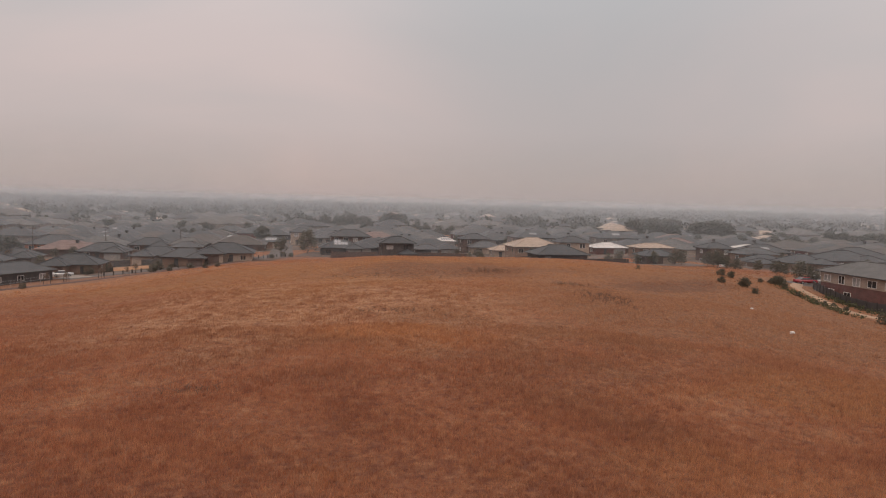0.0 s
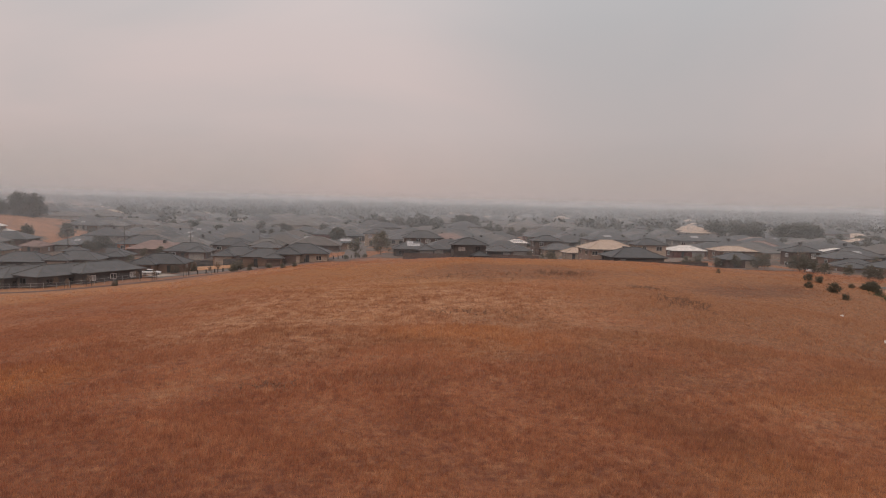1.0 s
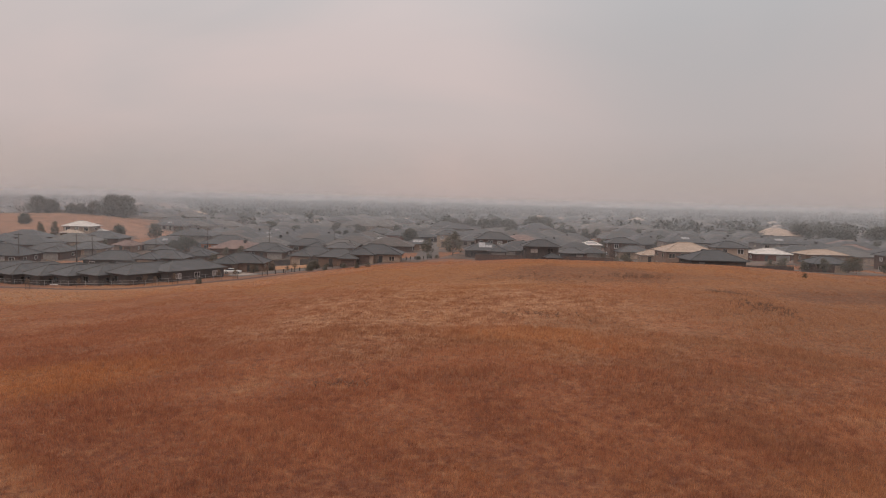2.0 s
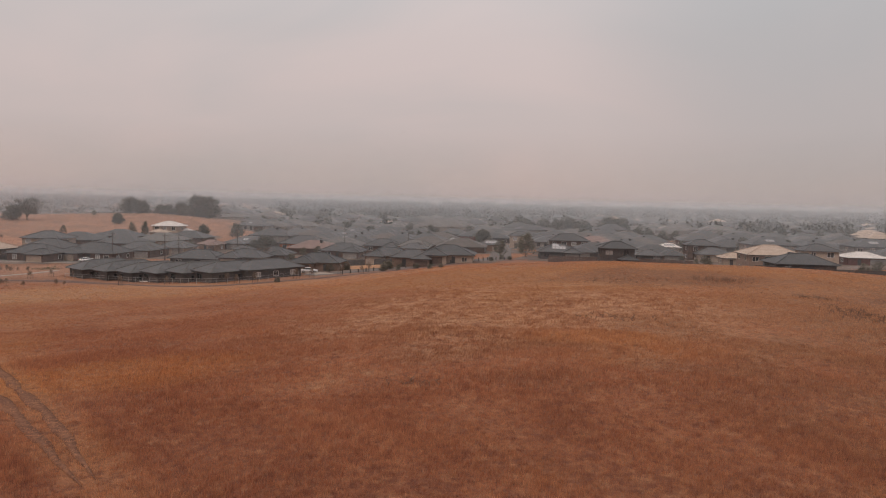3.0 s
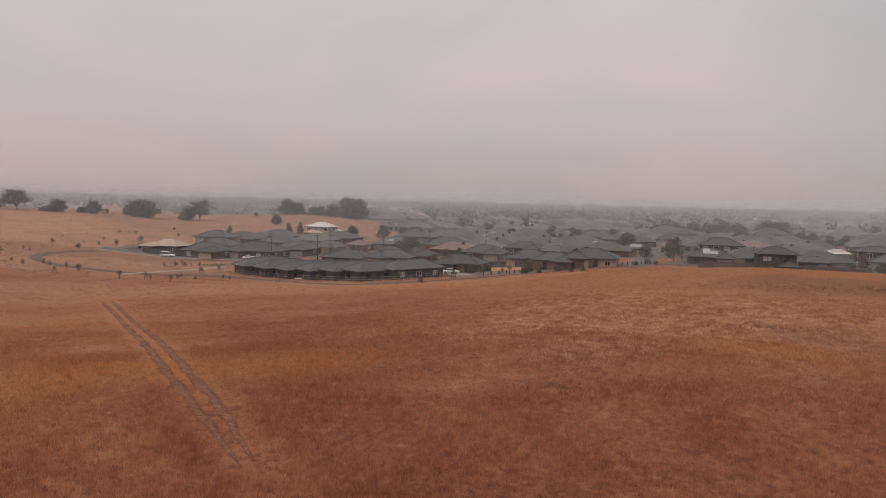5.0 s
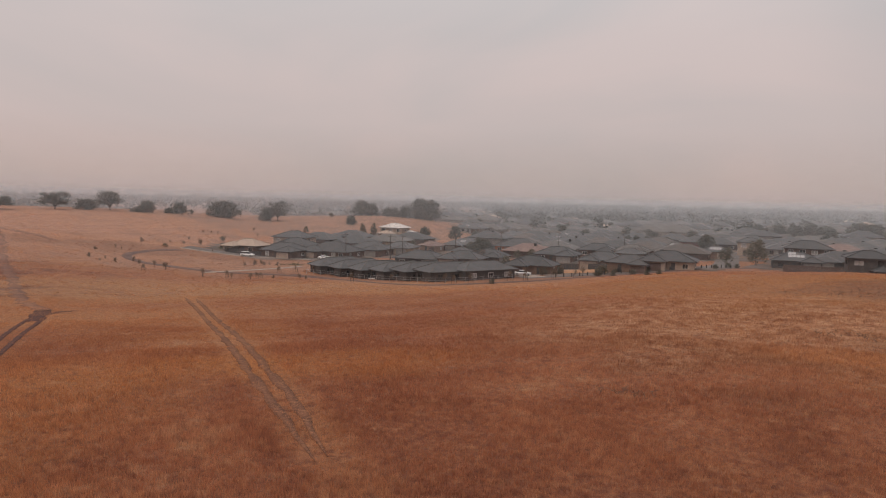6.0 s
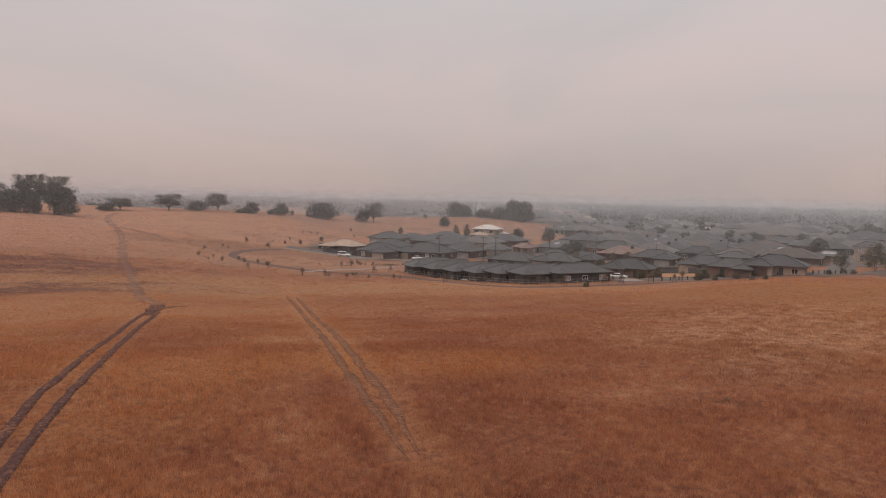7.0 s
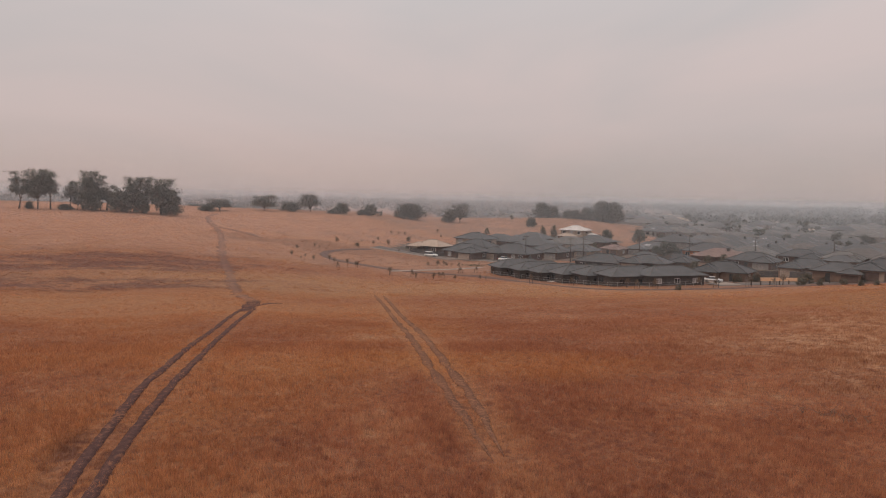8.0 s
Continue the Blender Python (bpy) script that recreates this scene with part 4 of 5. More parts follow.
grow(SAPLING, -201.8, 108.8, 0.9, 1.9, 253)
grow(SAPLING, -184.0, 100.4, 0.5, 1.2, 111)
grow(SAPLING, -188.2, 104.2, 0.6, 1.4, 132)
grow(SAPLING, -180.9, 102.9, 0.9, 2.0, 344)
grow(SAPLING, -209.6, 119.6, 0.7, 1.6, 223)
grow(SAPLING, -207.5, 120.2, 0.5, 1.2, 320)
grow(SAPLING, -183.2, 109.7, 0.9, 1.9, 154)
grow(SAPLING, -177.3, 107.9, 0.9, 1.9, 215)
grow(SAPLING, -216.9, 132.9, 1.3, 2.9, 259)
grow(SAPLING, -174.0, 110.3, 0.9, 2.0, 197)
grow(SAPLING, -167.2, 108.8, 0.9, 2.0, 293)
grow(SAPLING, -162.4, 131.5, 0.9, 1.9, 179)
grow(SAPLING, -160.5, 133.7, 1.2, 2.6, 273)
grow(SAPLING, -165.5, 140.2, 0.9, 2.1, 299)
grow(SAPLING, -161.5, 137.9, 0.9, 1.9, 208)
grow(SAPLING, -164.7, 142.7, 0.5, 1.2, 299)
grow(SAPLING, -158.7, 140.5, 0.9, 1.9, 118)
grow(SAPLING, -227.3, 158.2, 0.8, 1.8, 172)
grow(SAPLING, -215.1, 147.6, 0.9, 2.1, 349)
grow(SAPLING, -213.1, 152.9, 1.4, 3.2, 14)
grow(SAPLING, -247.5, 179.1, 0.8, 1.7, 143)
grow(SAPLING, -248.1, 183.5, 0.7, 1.5, 310)
grow(SAPLING, -259.4, 215.3, 1.0, 2.2, 343)
grow(SAPLING, -244.0, 204.6, 0.9, 2.1, 356)
grow(SAPLING, -131.1, 114.8, 0.7, 1.6, 83)
grow(SAPLING, -126.9, 119.4, 0.8, 1.7, 357)
grow(SAPLING, -124.7, 119.5, 0.6, 1.3, 167)
grow(SAPLING, -138.7, 116.0, 0.8, 1.8, 277)
grow(SAPLING, -249.2, 187.8, 0.7, 1.5, 292)
grow(SAPLING, -220.5, 145.9, 0.6, 1.3, 291)
grow(SAPLING, -201.8, 149.6, 0.6, 1.4, 53)
grow(SAPLING, -204.4, 157.8, 0.9, 1.9, 335)
grow(STAKED, -166.9, 102.6, 0.9, 1.9, 108)
grow(STAKED, -149.4, 107.9, 1.1, 2.4, 324)
grow(STAKED, -145.1, 112.0, 0.9, 2.1, 293)
grow(STAKED, -142.9, 111.6, 0.7, 1.6, 136)
grow(STAKED, -137.3, 112.9, 0.9, 1.9, 145)
grow(STAKED, -138.0, 116.7, 0.8, 1.8, 63)
grow(STAKED, -144.4, 128.5, 1.0, 2.2, 32)
grow(STAKED, -145.5, 135.5, 0.9, 1.9, 246)
grow(STAKED, -167.0, 109.1, 0.9, 2.0, 327)
plant(STAKED, -112.7, 122.9, 0.83, 358)
plant(STAKED, -105.9, 129.5, 0.75, 52)
plant(STAKED, -93.6, 134.4, 0.82, 115)
plant(STAKED, -90.4, 133.5, 0.77, 32)
plant(STAKED, -87.7, 136.5, 0.88, 5)
plant(STAKED, -82.3, 145.6, 0.9, 29)
plant(STAKED, -80.0, 148.9, 0.84, 2)
plant(STAKED, -76.4, 156.9, 0.84, 227)
plant(STAKED, -71.5, 158.9, 0.75, 249)
plant(STAKED, -84.4, 166.0, 0.91, 155)
plant(STAKED, -73.6, 168.1, 0.95, 294)
plant(STAKED, -82.9, 174.6, 0.96, 218)
plant(BUSHY, -82.8, 138.1, 0.44, 318)
plant(BUSHY, -87.0, 171.7, 0.8, 135)
plant(BUSHY, -83.8, 176.1, 0.76, 283)
plant(BUSHY, -70.6, 173.7, 0.96, 217)
plant(BUSHY, -69.1, 179.1, 0.72, 77)
plant(BUSHY, -65.2, 181.1, 0.72, 305)
plant(BUSHY, -60.6, 179.6, 0.64, 4)
plant(BUSHY, -69.5, 168.2, 0.72, 259)
plant(BUSHY, -64.4, 165.7, 0.48, 242)
plant(BUSHY, -61.3, 171.1, 0.54, 26)
plant(BUSHY, -53.7, 158.7, 0.42, 121)
plant(BUSHY, -51.5, 161.0, 0.42, 240)
plant(BUSHY, -62.6, 217.7, 0.6, 57)
plant(BUSHY, -46.9, 207.3, 0.6, 81)
plant(BUSHY, -44.6, 208.0, 0.48, 178)
plant(BUSHY, -47.4, 195.3, 0.48, 143)
plant(STREET, -43.2, 227.9, 1.5, 207)
plant(STREET, -52.0, 229.2, 1.0, 255)
plant(STREET, -64.0, 205.3, 0.8, 35)
plant(STREET, 11.3, 199.7, 0.58, 28)
plant(STREET, 26.5, 198.2, 0.58, 332)
plant(STREET, 29.0, 204.0, 0.43, 90)
plant(STREET, 48.5, 199.2, 0.65, 309)
plant(STREET, 51.5, 198.4, 0.72, 258)
plant(STREET, 56.3, 198.2, 0.58, 23)
plant(STREET, 60.4, 195.9, 0.72, 335)
plant(STREET, 65.4, 194.3, 0.65, 233)
plant(STREET, 67.2, 192.6, 0.79, 277)
plant(STREET, 73.0, 189.4, 0.79, 118)
plant(STREET, 74.2, 185.7, 0.86, 37)
plant(STREET, 75.7, 182.9, 0.65, 218)
plant(STREET, 74.8, 174.6, 0.58, 201)
plant(STREET, 78.4, 170.9, 0.58, 111)
plant(STREET, 78.8, 161.8, 0.65, 217)
plant(STREET, 80.4, 161.0, 0.58, 246)
plant(STREET, 76.3, 146.3, 0.86, 264)
plant(STREET, 77.9, 145.4, 0.72, 44)
plant(BUSHY, 50.3, 123.6, 0.48, 285)
plant(BUSHY, 45.7, 112.0, 0.39, 309)
plant(BUSHY, 50.9, 121.0, 0.45, 235)
plant(BUSHY, 48.5, 110.0, 0.6, 148)
plant(BUSHY, 56.1, 121.1, 0.3, 116)
plant(BUSHY, 47.7, 104.4, 0.36, 54)
plant(BUSHY, 58.8, 122.4, 0.42, 321)
plant(BUSHY, 60.8, 124.7, 0.6, 95)
plant(BUSHY, 60.0, 122.0, 0.66, 148)
plant(BUSHY, 58.3, 116.8, 0.42, 48)
plant(BUSHY, 57.0, 109.8, 0.3, 19)
plant(BUSHY, 58.2, 104.1, 0.3, 296)
plant(BUSHY, 59.3, 103.7, 0.27, 334)
plant(BUSHY, 59.0, 99.9, 0.3, 234)
plant(BUSHY, 57.1, 104.4, 0.27, 333)
plant(BUSHY, 56.7, 87.2, 0.6, 252)
plant(SHRUB, 3.9, 226.5, 0.25, 233)
plant(SHRUB, 11.7, 243.0, 0.25, 177)
plant(SHRUB, 37.1, 129.5, 0.25, 19)
plant(OAK, 115.0, 414.3, 0.99, 30, "big dark round-crowned tree among the houses")
plant(OAK_B, 124.6, 395.8, 0.9, 182, "big dark round-crowned tree among the houses")
plant(OAK, 129.4, 389.0, 0.83, 182, "big dark round-crowned tree among the houses")
plant(OAK, 143.4, 384.1, 1.0, 127, "big dark round-crowned tree among the houses")
plant(OAK_B, 147.5, 377.2, 1.04, 285, "big dark round-crowned tree among the houses")
plant(OAK, 154.5, 377.6, 0.94, 208, "big dark round-crowned tree among the houses")
plant(OAK, 178.9, 380.0, 0.57, 293, "big dark round-crowned tree among the houses")
plant(OAK_B, 187.3, 381.5, 0.57, 285, "big dark round-crowned tree among the houses")
plant(OAK, 200.8, 357.5, 0.72, 2, "big dark round-crowned tree among the houses")
plant(OAK_B, 208.4, 358.9, 0.67, 284, "big dark round-crowned tree among the houses")
plant(OAK, 226.9, 365.3, 0.64, 223, "big dark round-crowned tree among the houses")
plant(OAK, -85.1, 447.0, 0.86, 69, "big dark round-crowned tree among the houses")
plant(OAK_B, -77.0, 463.6, 0.83, 5, "big dark round-crowned tree among the houses")
plant(OAK, -66.4, 455.2, 0.87, 199, "big dark round-crowned tree among the houses")
plant(OAK_B, -58.2, 454.3, 0.93, 136, "big dark round-crowned tree among the houses")
plant(OAK, -51.1, 467.2, 0.83, 351, "big dark round-crowned tree among the houses")
plant(OAK_B, -34.9, 478.7, 1.04, 41, "big dark round-crowned tree among the houses")
plant(OAK, -28.5, 489.2, 0.99, 313, "big dark round-crowned tree among the houses")
plant(OAK, 106.3, 468.1, 0.71, 263, "big dark round-crowned tree among the houses")
plant(OAK, 15.6, 479.7, 0.52, 304, "big dark round-crowned tree among the houses")
plant(OAK_B, 58.6, 466.3, 0.64, 20, "big dark round-crowned tree among the houses")
plant(REDDISH, 75.2, 190.7, 1.0, 327)
plant(REDDISH, 68.1, 200.8, 0.8, 331)
plant(REDDISH, -124.0, 199.6, 0.9, 17)
plant(REDDISH, -128.0, 200.7, 0.8, 323)

def estate_trees():
    """Garden and street trees between the houses."""
    rng = random.Random(77)
    spots = [o.matrix_basis.translation.copy() for o in scene.objects if o.name.startswith("house")]
    made = 0
    while made < 170:
        d, b = math.sqrt(rng.uniform(215**2, 520**2)), radians(rng.uniform(-44, 36))
        x, y = d * math.sin(b), d * math.cos(b)
        if not EDGE(max(d, 236), math.degrees(b)) or any((s.x - x)**2 + (s.y - y)**2 < 81 for s in spots):
            continue
        if d < 300:
            plant(STREET, x, y, rng.uniform(0.4, 0.75), rng.uniform(0, 360), "small olive garden tree among the houses")
        else:
            plant(rng.choice((STREET, LOT_TREE, LOT_TREE)), x, y, rng.uniform(0.32, 0.62), rng.uniform(0, 360), "dark garden tree among the houses")
        made += 1


estate_trees()



# ---- row of attached-looking units at the foot of the hill ----
def unit_row():
    turn, w, d = -22.0, 7.3, 15.0
    along = Vector((math.cos(radians(turn)), math.sin(radians(turn))))
    back = Vector((-along.y, along.x))
    for k in range(6):
        c = Vector((-136.6, 136.4)) + Vector((7.8, -0.4)) * k - along * w / 2 + back * d / 2
        house(c.x, c.y, turn, w, d, 1, "slate", "dark", wing=0, trim="dark", garage=0, vents=0, pitch=0.46, lift=-0.15, blinds=False,
              label="dark-walled single-storey unit with a slate-grey hipped roof in a stepped row", group="row of units")
    c = Vector((-91.9, 140.6)) - along * 3.7 + back * 7.6
    house(c.x, c.y, turn, 7.4, 15.2, 1, "slate", "dark", wing=0, trim="white", garage=0, vents=0, pitch=0.44, lift=-0.1, big=True,
          label="dark end unit with white-framed windows beside the driveway", group="row of units")


unit_row()


# ---- roads, paths and wheel tracks ----
LOT = worn("bleached_dry_lot", (0.34, 0.19, 0.11), 0.95, 0.3, 0.25, 0.1, fine=3)

def smooth_line(pts, step):
    p = [Vector((x, y)) for x, y in pts]
    p = [p[0] * 2 - p[1], *p, p[-1] * 2 - p[-2]]
    out = []
    for i in range(1, len(p) - 2):
        n = max(2, int((p[i + 1] - p[i]).length / step))
        for k in range(n):
            t = k / n
            out.append(0.5 * (2 * p[i] + (p[i + 1] - p[i - 1]) * t + (2 * p[i - 1] - 5 * p[i] + 4 * p[i + 1] - p[i + 2]) * t**2 + (3 * p[i] - p[i - 1] - 3 * p[i + 1] + p[i + 2]) * t**3))
    out.append(p[-2])
    return out


def ribbon(name, pts, width, mat, label, category, lift=0.08, ragged=0.0, step=2.5, kind="structure", parent=None, fade=0):
    """A strip of road, path or worn soil that follows the ground, with sloping edges."""
    rng = random.Random(len(pts) * 31 + int(width * 10))
    line = smooth_line(pts, step)
    verts, faces = [], []
    waves = [(rng.uniform(0.25, 0.9), rng.uniform(0, 6), rng.uniform(0.4, 1.0)) for _ in range(5)]
    for i, c in enumerate(line):
        wave = [sum(a * math.sin(f * i * (1 + 0.37 * e) + p + e * 1.9) for f, p, a in waves) / 2.2 for e in (0, 1)]
        d = (line[min(i + 1, len(line) - 1)] - line[max(i - 1, 0)]).normalized()
        nrm = Vector((-d.y, d.x))
        for s, z in ((-0.58, -0.15), (-0.5, lift), (0.0, lift * 1.15), (0.5, lift), (0.58, -0.15)):
            q = c + nrm * s * width * (1 + ragged * (wave[0] if s < 0 else wave[1]) + rng.uniform(-ragged, ragged) * 0.5) * (min(1.0, (i + 0.4) / fade, (len(line) - i - 0.6) / fade) if fade else 1.0)
            verts.append((q.x, q.y, gz(q.x, q.y) + z))
    for i in range(len(line) - 1):
        for k in range(4):
            a = i * 5 + k
            faces.append((a, a + 5, a + 6, a + 1))
    ob = new(name, mesh_of(name, verts, faces, mat, True))
    ob.parent = parent
    return tagged(ob, label, category, kind=kind) if parent is None else tagged(ob, label)


RUTS = [
    [(-19.4, 1.0), (-28.3, 5.5), (-31.3, 7.0), (-36.1, 9.5), (-41.7, 12.4), (-47.5, 15.9), (-53.8, 19.4), (-63.6, 24.7), (-78.5, 33.0), (-88.0, 39.0)],
    [(-18.8, 1.7), (-27.6, 6.4), (-29.5, 7.4), (-33.8, 9.7), (-38.9, 12.6), (-45.2, 16.3), (-51.4, 19.9), (-64.3, 26.8), (-75.7, 33.2), (-86.0, 39.7)],
]
RUTS_FAINT = [
    [(-20.9, 20.7), (-24.6, 22.9), (-30.0, 26.2), (-35.3, 29.4), (-43.5, 34.6), (-57.8, 43.9), (-79.9, 57.8), (-112.1, 77.2)],
    [(-20.9, 21.4), (-24.4, 23.8), (-29.6, 27.4), (-35.8, 31.2), (-45.6, 37.6), (-65.4, 50.5), (-84.3, 62.0), (-108.2, 76.7)],
]
TRACK_UP = [(-97.5, 45.5), (-105.0, 47.5), (-128.0, 55.5), (-158.0, 67.2), (-188.3, 78.0), (-223.8, 92.7), (-246.0, 100.0), (-265.0, 105.0), (-281.0, 111.0), (-296.0, 121.0)]
for pts in RUTS:
    ribbon("wheel_rut", pts, 0.52, SOIL, "bare soil wheel rut worn through dry grass", "track", 0.05, 0.3, 0.4)
for pts in RUTS_FAINT:
    ribbon("faint_wheel_rut", pts, 0.62, SOIL_PALE, "faint wheel rut in tall dry grass", "track", 0.06, 0.3, 0.6, fade=14)
ribbon("hill_track", TRACK_UP, 2.0, TRODDEN, "worn dirt track climbing the hill", "track", 0.07, 0.4, 1.1)
ribbon("track_junction", [(-86.0, 38.6), (-91.0, 41.6), (-97.0, 45.0), (-104.0, 47.6)], 1.9, SOIL, "bare trampled soil where two tracks meet", "track", 0.03, 0.3, 0.9)
ribbon("junction_spur", [(-91.0, 41.5), (-94.5, 46.0), (-96.0, 49.0)], 0.8, SOIL, "short bare spur of soil off the track", "track", 0.035, 0.35, 0.9)
ribbon("side_track", [(-250.0, 102.5), (-242.0, 104.5), (-233.0, 105.5), (-222.0, 107.0)], 2.2, TRODDEN, "short worn side track across the slope", "track", 0.07, 0.3, 2.0)
ribbon("gravel_loop", [(-118.0, 127.0), (-133.1, 128.2), (-145.5, 124.4), (-152.7, 119.5), (-160.7, 116.1), (-173.6, 114.0), (-184.2, 113.0), (-193.5, 114.0), (-200.0, 118.5), (-204.9, 127.0), (-206.0, 140.0)], 2.6, PATH_DARK, "dark unsealed path curving round the estate edge", "path", 0.08, 0.08)
ribbon("concrete_path", [(-157.0, 113.5), (-156.0, 121.0), (-155.8, 135.2), (-158.0, 149.0)], 1.6, CONCRETE, "pale concrete footpath", "path", 0.1)
ribbon("front_path", [(-140.1, 128.7), (-135.3, 129.9), (-121.3, 128.3), (-106.1, 125.1), (-95.0, 126.9), (-88.1, 133.0), (-80.5, 144.3), (-74.0, 156.0), (-66.0, 168.0), (-57.0, 178.0), (-48.0, 192.0), (-42.0, 214.0)], 2.4, PATH_DARK, "worn dirt verge in front of the units", "verge", 0.08, 0.12)
ribbon("road", [(-86.0, 156.5), (-82.0, 166.0), (-73.0, 174.0), (-63.0, 181.0), (-55.0, 190.0), (-50.0, 203.0), (-51.0, 222.0), (-56.0, 246.0), (-62.0, 275.0), (-72.0, 320.0)], 7.0, ASPHALT, "grey asphalt estate road", "road", 0.12)
ribbon("driveway", [(-82.0, 160.0), (-88.0, 166.0), (-96.0, 170.0)], 5.0, CONCRETE, "pale concrete driveway", "driveway", 0.16)
ribbon("cul_de_sac", [(-213.0, 147.5), (-208.0, 151.0), (-200.0, 156.5), (-190.0, 163.0), (-176.0, 170.0), (-150.0, 178.0)], 6.5, ASPHALT, "grey asphalt cul-de-sac", "road", 0.14)
ribbon("kerb", [(-210.0, 142.8), (-198.0, 152.5), (-188.0, 159.0), (-175.0, 165.8), (-150.0, 174.0)], 0.5, CONCRETE, "pale concrete kerb", "kerb", 0.24)
ribbon("garden_path", [(62.0, 82.0), (59.9, 92.3), (59.3, 101.5), (61.5, 111.7), (62.7, 118.4), (65.0, 126.0), (72.0, 139.0)], 1.9, GRAVEL, "pale gravel path along the fence", "path", 0.1)
ribbon("parking", [(69.0, 138.0), (75.0, 142.5), (84.0, 152.0), (92.0, 162.0)], 6.0, ASPHALT, "grey asphalt street end", "road", 0.09)
ribbon("vacant_lot", [(-88.0, 181.0), (-80.0, 184.0), (-71.0, 188.0)], 10.0, LOT, "vacant lot of bleached dry grass", "lot", 0.2, 0.05)


# ---- fences, bollards, poles ----
def run(pts, step):
    out, rest = [], 0.0
    for (x0, y0), (x1, y1) in zip(pts, pts[1:]):
        ln = math.hypot(x1 - x0, y1 - y0)
        t = rest
        while t < ln:
            out.append((x0 + (x1 - x0) * t / ln, y0 + (y1 - y0) * t / ln, math.degrees(math.atan2(y1 - y0, x1 - x0))))
            t += step
        rest = t - ln
    return out


def bar_mesh(name, sx, sy, sz, mat):
    bm = bmesh.new()
    box(bm, -sx / 2, -sy / 2, 0, sx / 2, sy / 2, sz)
    bmesh.ops.bevel(bm, geom=bm.edges[:], offset=min(sx, sy) * 0.12, segments=1, affect="EDGES")
    me = bpy.data.meshes.new(name)
    bm.to_mesh(me)
    bm.free()
    me.materials.append(mat)
    return me


def paling_fence(pts, mat, label, height=1.8, width=0.6):
    """A solid fence of upright boards with posts and a top rail; boards lean a little."""
    rng = random.Random(int(pts[0][0] * 3))
    x0, y0 = pts[0]
    base = thing("fence", pose(x0, y0, gz(x0, y0)), label, "fence")
    board = bar_mesh("board", width * 0.97, 0.04, height, mat)
    post = bar_mesh("post", 0.12, 0.12, height + 0.1, mat)
    inv = base.matrix_basis.inverted()
    for k, (x, y, a) in enumerate(run(pts, width)):
        z = gz(x, y) - 0.05 + rng.uniform(-0.03, 0.03)
        share("board", board, base, inv @ pose(x, y, z, 0, rng.uniform(-0.8, 0.8), a))
        if k % 4 == 0:
            share("post", post, base, inv @ pose(x, y, z, 0, 0, a) @ pose(0, 0.09, 0))
    return base


def rail_fence(pts, mat, label, height=1.2, gap=2.4):
    """Steel posts with two thin rails."""
    x0, y0 = pts[0]
    base = thing("rail_fence", pose(x0, y0, gz(x0, y0)), label, "fence")
    post = bar_mesh("post", 0.06, 0.06, height, mat)
    inv = base.matrix_basis.inverted()
    spots = run(pts, gap)
    for x, y, a in spots:
        share("post", post, base, inv @ pose(x, y, gz(x, y) - 0.05, 0, 0, a))
    for (x, y, a), (x2, y2, a2) in zip(spots, spots[1:]):
        for h in (height - 0.05, height * 0.5):
            bm = bmesh.new()
            tube(bm, (x, y, gz(x, y) + h), (x2, y2, gz(x2, y2) + h), 0.025, 0.025, 5)
            bmesh.ops.transform(bm, matrix=inv, verts=bm.verts)
            part("rail", bm, mat, base)
    return base


paling_fence([(-94.0, 190.0), (-83.0, 191.0), (-71.0, 186.5)], FENCE_DARK, "dark timber paling fence round a vacant lot")
paling_fence([(22.5, 190.5), (32.4, 189.0), (44.0, 187.0), (50.6, 186.0)], FENCE_DARK, "dark timber fence behind the crest")
paling_fence([(-32.0, 205.0), (-20.0, 204.0), (-6.0, 203.0), (8.0, 202.0)], FENCE_BROWN, "brown timber fence along the crest", 1.9)
paling_fence([(66.5, 94.0), (65.8, 104.0), (65.4, 111.0), (66.8, 118.0), (70.0, 129.0), (73.0, 135.0)], FENCE_DARK, "dark steel-sheet side fence beside the gravel path", 1.45)
paling_fence([(-205.0, 157.5), (-197.0, 161.8), (-189.5, 166.0)], FENCE_DARK, "dark timber fence round a corner lot")
rail_fence([(-140.5, 134.9), (-129.0, 136.4), (-113.5, 133.8), (-98.9, 132.1), (-93.5, 134.1), (-88.0, 139.9), (-84.5, 151.3)], STEEL, "pale steel rail fence in front of the units", 1.25)


def bollards(pts, gap, label):
    post = bar_mesh("bollard", 0.24, 0.24, 1.1, POLE)
    for x, y, a in run(pts, gap):
        ob = new("bollard", post)
        ob.matrix_basis = pose(x, y, gz(x, y) - 0.08, 0, 0, a + 7)
        tagged(ob, label, "bollard", "bollards along the road")


bollards([(-79.0, 163.5), (-73.0, 170.0), (-64.0, 176.5), (-56.0, 183.5), (-50.5, 193.0), (-45.5, 206.0)], 2.2, "short timber bollard at the road's edge")


def power_pole(x, y, turn, height=9.5):
    ob = thing("power_pole", pose(x, y, gz(x, y), 0, 0, turn), "dark timber power pole with a crossarm", "pole", "power poles")
    bm = bmesh.new()
    tube(bm, (0, 0, -0.5), (0, 0, height), 0.17, 0.12, 8)
    part("pole", bm, POLE, ob, smooth=True)
    bm = bmesh.new()
    box(bm, -1.1, -0.06, height - 0.7, 1.1, 0.06, height - 0.56)
    arm = part("crossarm", bm, POLE, ob)
    for s in (-0.95, -0.4, 0.4, 0.95):
        bm = bmesh.new()
        tube(bm, (s, 0, height - 0.56), (s, 0, height - 0.36), 0.05, 0.04, 6)
        part("insulator", bm, STEEL, arm)
    return ob


PPOLE = power_pole(-168.0, 180.0, 30)
